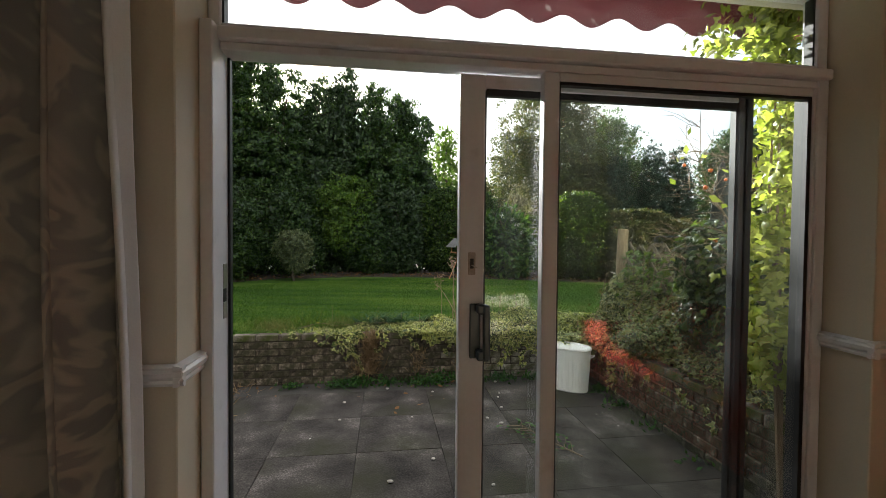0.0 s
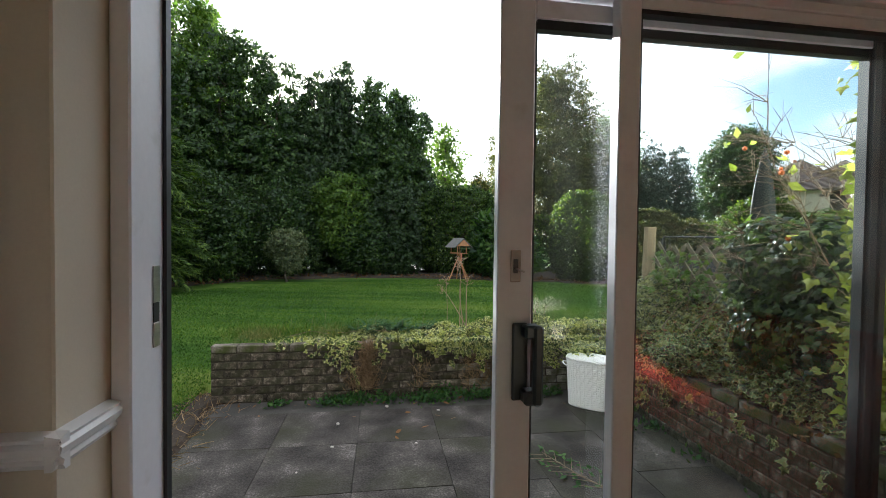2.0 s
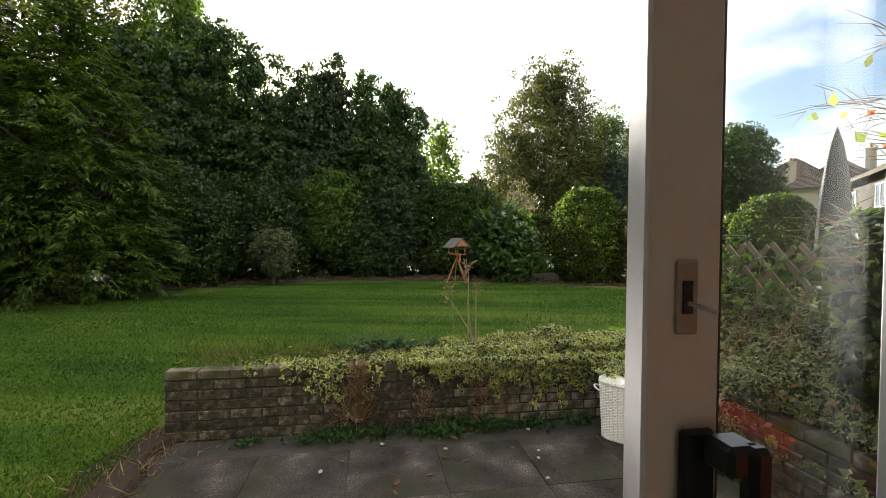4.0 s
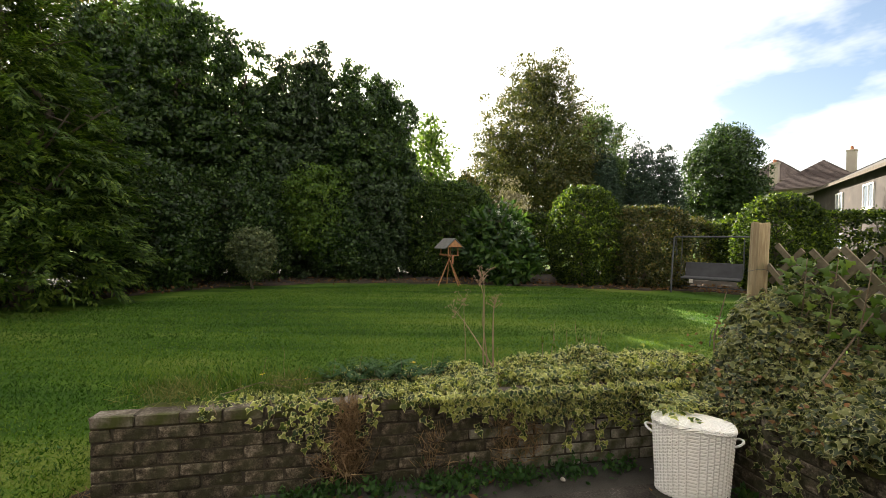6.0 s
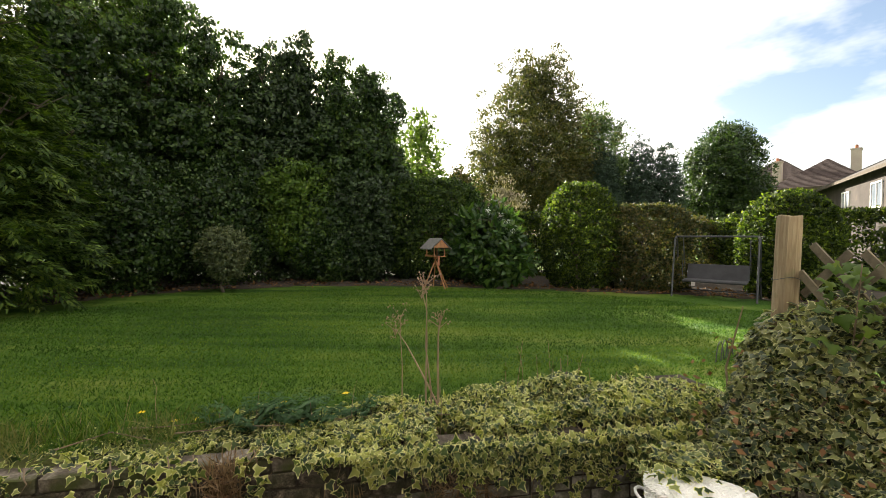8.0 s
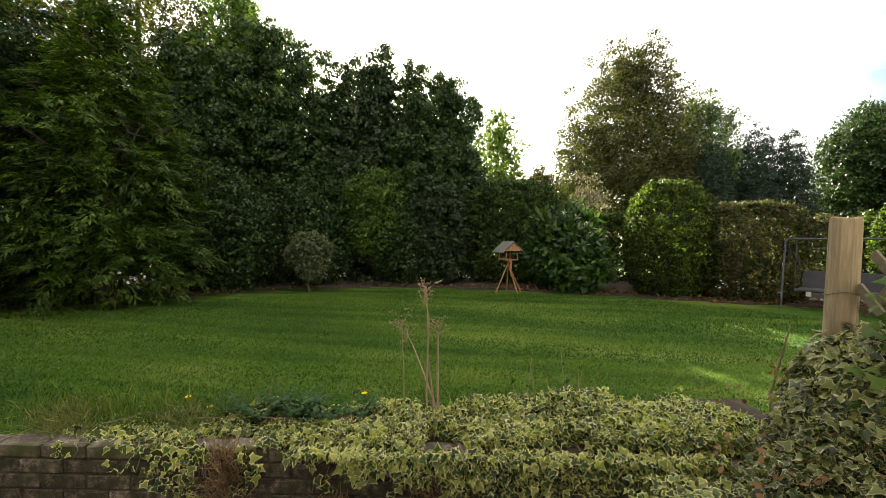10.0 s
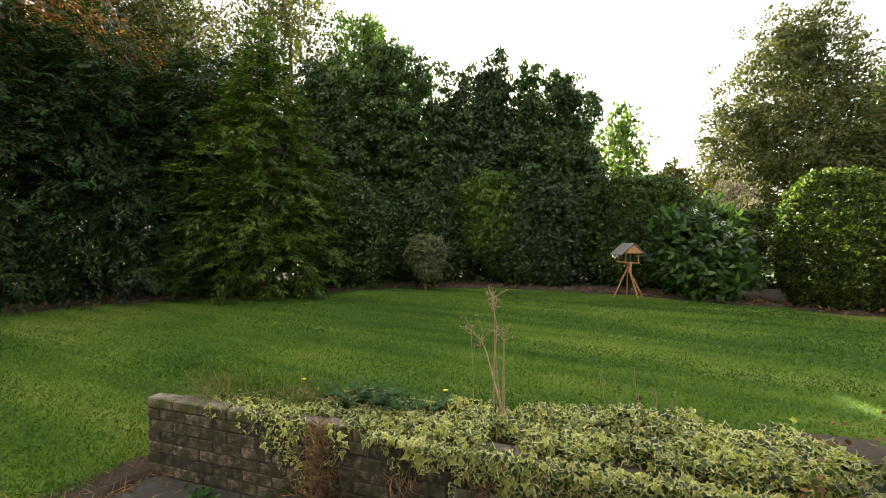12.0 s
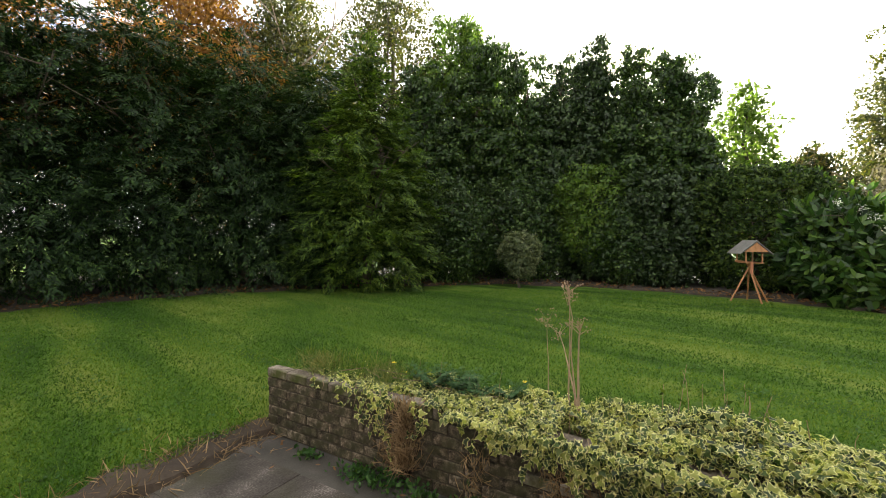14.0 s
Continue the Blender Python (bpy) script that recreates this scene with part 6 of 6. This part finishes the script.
for k, (x, n, top) in enumerate(((0.95, 150, 0.30), (1.42, 260, 0.34), (1.58, 200, 0.26), (0.30, 120, 0.20))):
    tuft("dry_wisps", "thin dry wisps of dead creeper on the wall", "dead plant", x, 2.815, 0.06, n, 0.045, 0.08, "blade", L_DRY, 480 + k, 0.8, rise=top)


def fern(x, y, z, fronds, reach, seed):
    rng = np.random.default_rng(seed)
    t = thing("fern", HOUSE @ pose(x, y, z), "low blue-green feathery plant on the raised bed", "fern")
    P, T, N, S = [], [], [], []
    for k in range(fronds):
        a = k * 2.399 + rng.normal() * 0.2
        r = reach * rng.uniform(0.7, 1.15)
        rise = rng.uniform(0.8, 1.5)
        pts = [Vector((math.cos(a) * r * f, math.sin(a) * r * f, r * rise * (f - 0.62 * f * f) * 1.5)) for f in (0, 0.25, 0.5, 0.75, 1.0)]
        part("stem", tube(bmesh.new(), pts, [0.003, 0.0026, 0.002, 0.0015, 0.0008], 4), L_FERN, t)
        for j in range(26):
            f = 0.12 + 0.88 * j / 26
            i = min(3, int(f * 4))
            p = pts[i].lerp(pts[i + 1], f * 4 - i)
            along = (pts[i + 1] - pts[i]).normalized()
            side = along.cross(Vector((0, 0, 1))).normalized() * (1 if j % 2 else -1)
            P.append(tuple(p))
            T.append(tuple((side + along * 0.6 + Vector((0, 0, rng.normal() * 0.2))).normalized()))
            N.append((rng.normal() * 0.25, rng.normal() * 0.25, 1))
            S.append(r * 0.34 * (1.15 - f))
    leaves("foliage", np.array(P), unit(np.array(N)), np.array(T), np.array(S), "long", L_FERN, t, rng)


for x, y, n, r, k in ((0.48, 3.10, 12, 0.17, 1), (0.66, 3.14, 12, 0.19, 2), (0.82, 3.08, 10, 0.15, 3), (1.0, 3.14, 9, 0.14, 4), (0.30, 3.18, 8, 0.12, 5)):
    fern(x, y, 0.53, n + 3, r * 1.1, 460 + k)
for k, (x, y, n) in enumerate(((-0.6, 3.1, 260), (-0.25, 3.15, 260), (0.05, 3.12, 220), (-0.75, 3.25, 150), (0.3, 3.2, 140))):
    tuft("grass_tuft", "rough grass tuft on the raised bed", "grass", x, y, 0.50, n * 2, 0.14, 0.085, "blade", L_TALLGRASS if k in (0, 2) else L_GRASS, 440 + k, 1.3)


def stalks(name, label, items, seed, head=0, mat=None, leafy=0):
    rng = np.random.default_rng(seed)
    t = thing(name, Matrix.Identity(4), label, "plant stalk")
    P = []
    for x, y, z0, dx, dy, h, r in items:
        bm = bmesh.new()
        pts = [(x + dx * f ** 1.4 + rng.normal() * 0.006, y + dy * f ** 1.4, z0 + h * f) for f in (0, 0.3, 0.6, 0.85, 1.0)]
        tube(bm, pts, [r, r * 0.9, r * 0.7, r * 0.5, r * 0.35], 5)
        tipp = Vector(pts[-1])
        for k in range(head):
            d = Vector((rng.normal(), rng.normal(), abs(rng.normal()) + 0.6)).normalized() * rng.uniform(0.03, 0.09)
            s = tipp - Vector((0, 0, rng.uniform(0, 0.06)))
            tube(bm, [s, s + d], [r * 0.3, r * 0.18], 4)
            for j in range(4):
                e = s + d + Vector((rng.normal(), rng.normal(), rng.normal() * 0.5)) * 0.012
                bmesh.ops.create_icosphere(bm, subdivisions=1, radius=rng.uniform(0.003, 0.006), matrix=Matrix.Translation(e))
        part("stalk", bm, mat or M_STRAW, t)
        for k in range(leafy):
            f = rng.uniform(0.1, 1.0)
            P.append((x + dx * f ** 1.4, y + dy * f ** 1.4, z0 + h * f))
    if leafy:
        P = np.array(P)
        leaves("leaves", P, unit(rng.normal(size=P.shape) + (0, 0, 0.8)), rng.normal(size=P.shape), rng.uniform(0.02, 0.045, len(P)), "oval", L_YELLOW, t, rng)
    return t


stalks("dead_flower_stalks", "tall dry dead flower stalks with seed heads", [(0.03, 5.0, 0.42, -0.01, 0.0, 0.86, 0.006), (0.06, 5.02, 0.42, -0.05, 0.02, 0.80, 0.006), (0.09, 4.98, 0.42, 0.0, 0.0, 0.66, 0.009), (-0.10, 5.0, 0.42, -0.02, 0.0, 0.66, 0.004)], 451, head=9)
stalks("dead_flower_stalks", "dry stalk leaning sideways with a seed head", [(0.14, 4.92, 0.45, -0.30, 0.34, 0.50, 0.007)], 452, head=8)
stalks("leafy_shoots", "thin leafy shoots on the raised bed", [(0.50 + 0.06 * k, 5.15 + 0.03 * (k % 3), 0.48, 0.05 * math.sin(k * 2.1), 0.02, 0.30 + 0.12 * ((k * 7) % 4) / 3, 0.003) for k in range(9)], 453, leafy=16)
stalks("bare_stick", "short pale stick standing on the raised bed", [(0.86, 5.32, 0.40, 0.01, 0.0, 0.36, 0.007), (1.12, 5.45, 0.40, -0.03, 0.0, 0.26, 0.004), (1.26, 5.45, 0.40, 0.02, 0.0, 0.24, 0.004)], 454)
stalks("dry_grass", "dry grass stems on the raised bed", [(-1.65 + 0.16 * k, 4.75 + 0.04 * (k % 3), 0.48, 0.05 * math.sin(k * 1.7), 0.0, 0.16 + 0.07 * (k % 3), 0.0018) for k in range(12)], 455)


def dandelions():
    rng = np.random.default_rng(46)
    for x, y in ((-1.35, 5.0), (-1.24, 5.02), (-0.85, 5.25), (-0.5, 5.4), (-1.6, 5.1)):
        z = float(lawn_z(x, y)) + 0.16
        t = thing("dandelion", Matrix.Translation((x, y, z)), "small yellow dandelion flower on a thin stem", "flower", "dandelions")
        part("stem", tube(bmesh.new(), [(0, 0, -0.2), (0, 0, 0.22)], 0.002, 5), L_WEED, t)
        a = rng.uniform(0, 6.28, 22)
        P = np.stack([np.cos(a) * 0.004, np.sin(a) * 0.004, np.full(22, 0.22)], -1)
        leaves("petals", P, unit(np.stack([np.cos(a) * -0.3, np.sin(a) * -0.3, np.ones(22)], -1)), np.stack([np.cos(a), np.sin(a), np.full(22, 0.3)], -1), np.full(22, 0.02), "oval", L_YELLOWFLOWER, t, rng)


dandelions()


def patio_litter():
    rng = np.random.default_rng(47)
    for k in range(20):
        x, y = rng.uniform(-0.85, 2.6), 0.5 + 2.25 * rng.random() ** 0.7
        size = rng.uniform(0.006, 0.016)
        bm = bmesh.new()
        bmesh.ops.create_icosphere(bm, subdivisions=2, radius=size)
        for v in bm.verts:
            v.co = Vector((v.co.x * 1.3, v.co.y, v.co.z * 0.5)) * (1 + 0.25 * noise.noise(v.co * 60 + Vector((k, 0, 0))))
        ob = part("pebble", bm, M_STONE)
        ob.matrix_world = HOUSE @ pose(x, y, size * 0.42, 0, 0, rng.uniform(0, 360))
        tagged(ob, "small pale pebble lying on the patio", "pebble", "pebbles on the patio")
    for k in range(30):
        x, y = rng.uniform(-0.8, 2.6), 2.8 - abs(rng.normal(0, 0.55))
        P = np.zeros((1, 3))
        ob = leaves("fallen_leaf", P, unit(rng.normal(0, 0.3, (1, 3)) + (0, 0, 1)), rng.normal(size=(1, 3)), np.array([rng.uniform(0.04, 0.08)]), "long", M_DEADLEAF, None, rng)
        del ob["kind"]
        ob.matrix_world = HOUSE @ pose(x, max(y, 0.5), 0.012)
        tagged(ob, "curled brown fallen leaf lying on the patio", "leaf", "fallen leaves on the patio")
    t = thing("cut_branch", HOUSE @ pose(1.95, 1.05, 0.012, 0, 0, 118), "cut leafy twig lying on the patio", "branch")
    bm = bmesh.new()
    tube(bm, [(0, 0, 0.01), (0.3, 0.02, 0.015), (0.62, -0.02, 0.01)], [0.006, 0.004, 0.002], 5)
    P = []
    for k in range(16):
        s = Vector((0.08 + 0.034 * k, 0.01 * math.sin(k), 0.012))
        e = s + Vector((0.10, (0.13 if k % 2 else -0.13) * rng.uniform(0.6, 1.2), 0.005))
        tube(bm, [s, e], [0.003, 0.001], 4)
        P += [tuple(s.lerp(e, f)) for f in (0.4, 0.6, 0.8, 1.0)]
    part("stem", bm, M_TWIG, t)
    P = np.array(P)
    leaves("leaves", P, unit(rng.normal(0, 0.3, P.shape) + (0, 0, 1)), rng.normal(size=P.shape), rng.uniform(0.03, 0.06, len(P)), "oval", L_WEED, t, rng)


patio_litter()


def patio_edge():
    """Dead grass and earth along the open side of the patio."""
    rng = np.random.default_rng(48)
    n = 2600
    y = rng.uniform(0.3, 3.0, n)
    x = -1.06 + rng.normal(0, 0.13, n)
    P = np.stack([x, y, np.full(n, 0.012)], -1)
    t = thing("dead_grass", HOUSE, "matted dead grass along the edge of the patio", "dead grass", kind="stuff")
    leaves("leaves", P, unit(rng.normal(0, 0.6, (n, 3)) + (0, 0, 0.8)), unit(rng.normal(0, 1, (n, 3)) + (0.2, 0, 0.25)), rng.uniform(0.06, 0.16, n), "blade", L_DRY, t, rng)
    bm = bmesh.new()
    grid = [[bm.verts.new((-1.30 + 0.46 * i / 6 + 0.16 * noise.noise(Vector((0, j * 0.35, i * 0.1))), 0.12 + 2.9 * j / 30, 0.02 + 0.03 * math.sin(math.pi * i / 6) + 0.02 * noise.noise(Vector((i, j, 3))) - (0.07 if i in (0, 6) else 0))) for j in range(31)] for i in range(7)]
    for i in range(6):
        for j in range(30):
            bm.faces.new((grid[i][j], grid[i + 1][j], grid[i + 1][j + 1], grid[i][j + 1]))
    structure("earth_edge", bm, M_SOIL, "bare earth along the edge of the patio", "earth")


patio_edge()


def grass():
    rng = np.random.default_rng(49)
    t = thing("lawn_grass", Matrix.Identity(4), "short mown grass blades of the lawn", "grass", kind="stuff")
    n = 430000
    r = 1.9 + 10.4 * rng.random(n) ** 1.1
    a = rng.uniform(radians(-112), radians(44), n)
    x, y = 0.2 + np.sin(a) * r, 2.6 + np.cos(a) * r
    lx = (x + 0.78) * 0.9848 + (y - 1.64) * 0.1736
    ly = -(x + 0.78) * 0.1736 + (y - 1.64) * 0.9848
    limit = np.interp(np.degrees(a), [-115, -95, -75, -60, -45, -30, -15, 0, 15, 30, 40], [11.5, 10.6, 10.6, 10.2, 9.6, 10.6, 11.2, 11.2, 11.0, 10.4, 9.8])
    keep = ~((lx > -1.04) & (ly < 3.6)) & (r < limit) & ~((lx > 2.8) & (ly < 3.9))
    x, y, r = x[keep], y[keep], r[keep]
    n = len(x)
    P = np.stack([x, y, lawn_z(x, y)], -1)
    tip = unit(rng.normal(0, 0.8, (n, 3)) + np.array((0.1, 0.1, 0.9)))
    nrm = unit(rng.normal(0, 1, (n, 3)) * np.array((1, 1, 0.5)))
    leaves("blades", P, nrm, tip, rng.uniform(0.016, 0.032, n) * (0.8 + r * 0.06), "dart", L_GRASS, t, rng, fold=0.3)
    # broad weeds in the lawn
    m = 2600
    k = rng.integers(0, n, 260)
    c = P[rng.choice(k, m)] + rng.normal(0, 0.07, (m, 3)) * np.array((1, 1, 0))
    c[:, 2] = lawn_z(c[:, 0], c[:, 1]) + 0.012
    leaves("clover", c, unit(rng.normal(0, 0.3, (m, 3)) + (0, 0, 1)), rng.normal(size=(m, 3)), rng.uniform(0.02, 0.045, m), "oval", L_WEED, t, rng)


grass()

# ---- pieces: bricks and slabs ----
def piece_mesh(name, lx, ly, lz, mat, seed, wear=0.004):
    r = random.Random(seed)
    bm = boxed(-lx / 2, -ly / 2, -lz / 2, lx / 2, ly / 2, lz / 2, bevel=wear)
    for v in bm.verts:
        v.co += Vector((r.uniform(-1, 1), r.uniform(-1, 1), r.uniform(-1, 1))) * wear * 0.6
    me = bpy.data.meshes.new(name)
    bm.to_mesh(me)
    bm.free()
    me.materials.append(mat)
    return me


def brick_wall(name, m, length, courses, label, seed, pale=9.0):
    """A wall one brick thick along x from the origin of m, y into the wall."""
    r = random.Random(seed)
    core = part(name, boxed(0.006, 0.008, -0.08, length - 0.006, 0.096, courses * 0.075 - 0.012), M_MORTAR)
    core.matrix_world = m
    tagged(core, label, "garden wall", kind="structure")
    full = [piece_mesh("brick", 0.213, 0.103, 0.064, M_BRICK, seed + k, 0.005) for k in range(5)]
    lime = [piece_mesh("brick", 0.213, 0.103, 0.064, M_PALEBRICK, seed + 30 + k, 0.005) for k in range(4)]
    half = [piece_mesh("brick", 0.102, 0.103, 0.064, M_BRICK, seed + 9 + k, 0.005) for k in range(3)]
    cap = [piece_mesh("brick", 0.213, 0.112, 0.067, M_COPING, seed + 20 + k, 0.007) for k in range(4)]
    for c in range(courses):
        x = 0.0
        odd = c % 2 == 1 and c < courses - 1
        first = True
        while x < length - 0.06:
            short = (odd and first) or (length - x < 0.20)
            w = 0.113 if short else 0.225
            first = False
            me = r.choice(half if short else (cap if c == courses - 1 else lime if x > pale + r.uniform(-0.25, 0.25) else full))
            b = new("brick", me)
            b.parent = core
            b.matrix_basis = pose(x + w / 2, 0.0515 + r.uniform(-0.005, 0.003), 0.033 + c * 0.075 + r.uniform(-0.002, 0.002), r.uniform(-1, 1), r.uniform(-0.8, 0.8), r.uniform(-1.2, 1.2))
            x += w
    return core


brick_wall("front_wall", HOUSE @ pose(-0.95, 2.85, 0), 3.725, 7, "low weathered grey brick retaining wall partly hung with ivy", 100, 2.35)
brick_wall("side_wall", HOUSE @ pose(2.78, 2.95, 0, 0, 0, -90), 2.83, 7, "low weathered grey brick wall below the ivy hedge", 200)


def patio():
    base = part("pavement", boxed(-1.0, 0.13, -0.12, 2.79, 2.86, -0.011), M_GRIT)
    base.matrix_world = HOUSE
    tagged(base, "patio of dark weathered concrete slabs", "patio", kind="structure")
    r = random.Random(8)
    kinds = [piece_mesh("slab", 0.607, 0.607, 0.045, M_SLAB, 300 + k, 0.002) for k in range(5)]
    for i in range(-2, 5):
        for j in range(-2, 3):
            x, y = 0.39 + 0.61 * i + 0.305, 1.33 + 0.61 * j + 0.305
            if x - 0.3 < -0.99 or x + 0.3 > 2.84 or y - 0.3 < 0.08 or y + 0.3 > 2.90:
                continue
            s = new("slab", r.choice(kinds))
            s.parent = base
            s.matrix_basis = pose(x, y, -0.0225 + r.uniform(-0.0015, 0.001), r.uniform(-0.06, 0.06), r.uniform(-0.06, 0.06), 90 * r.randrange(4) + r.uniform(-0.3, 0.3))


patio()
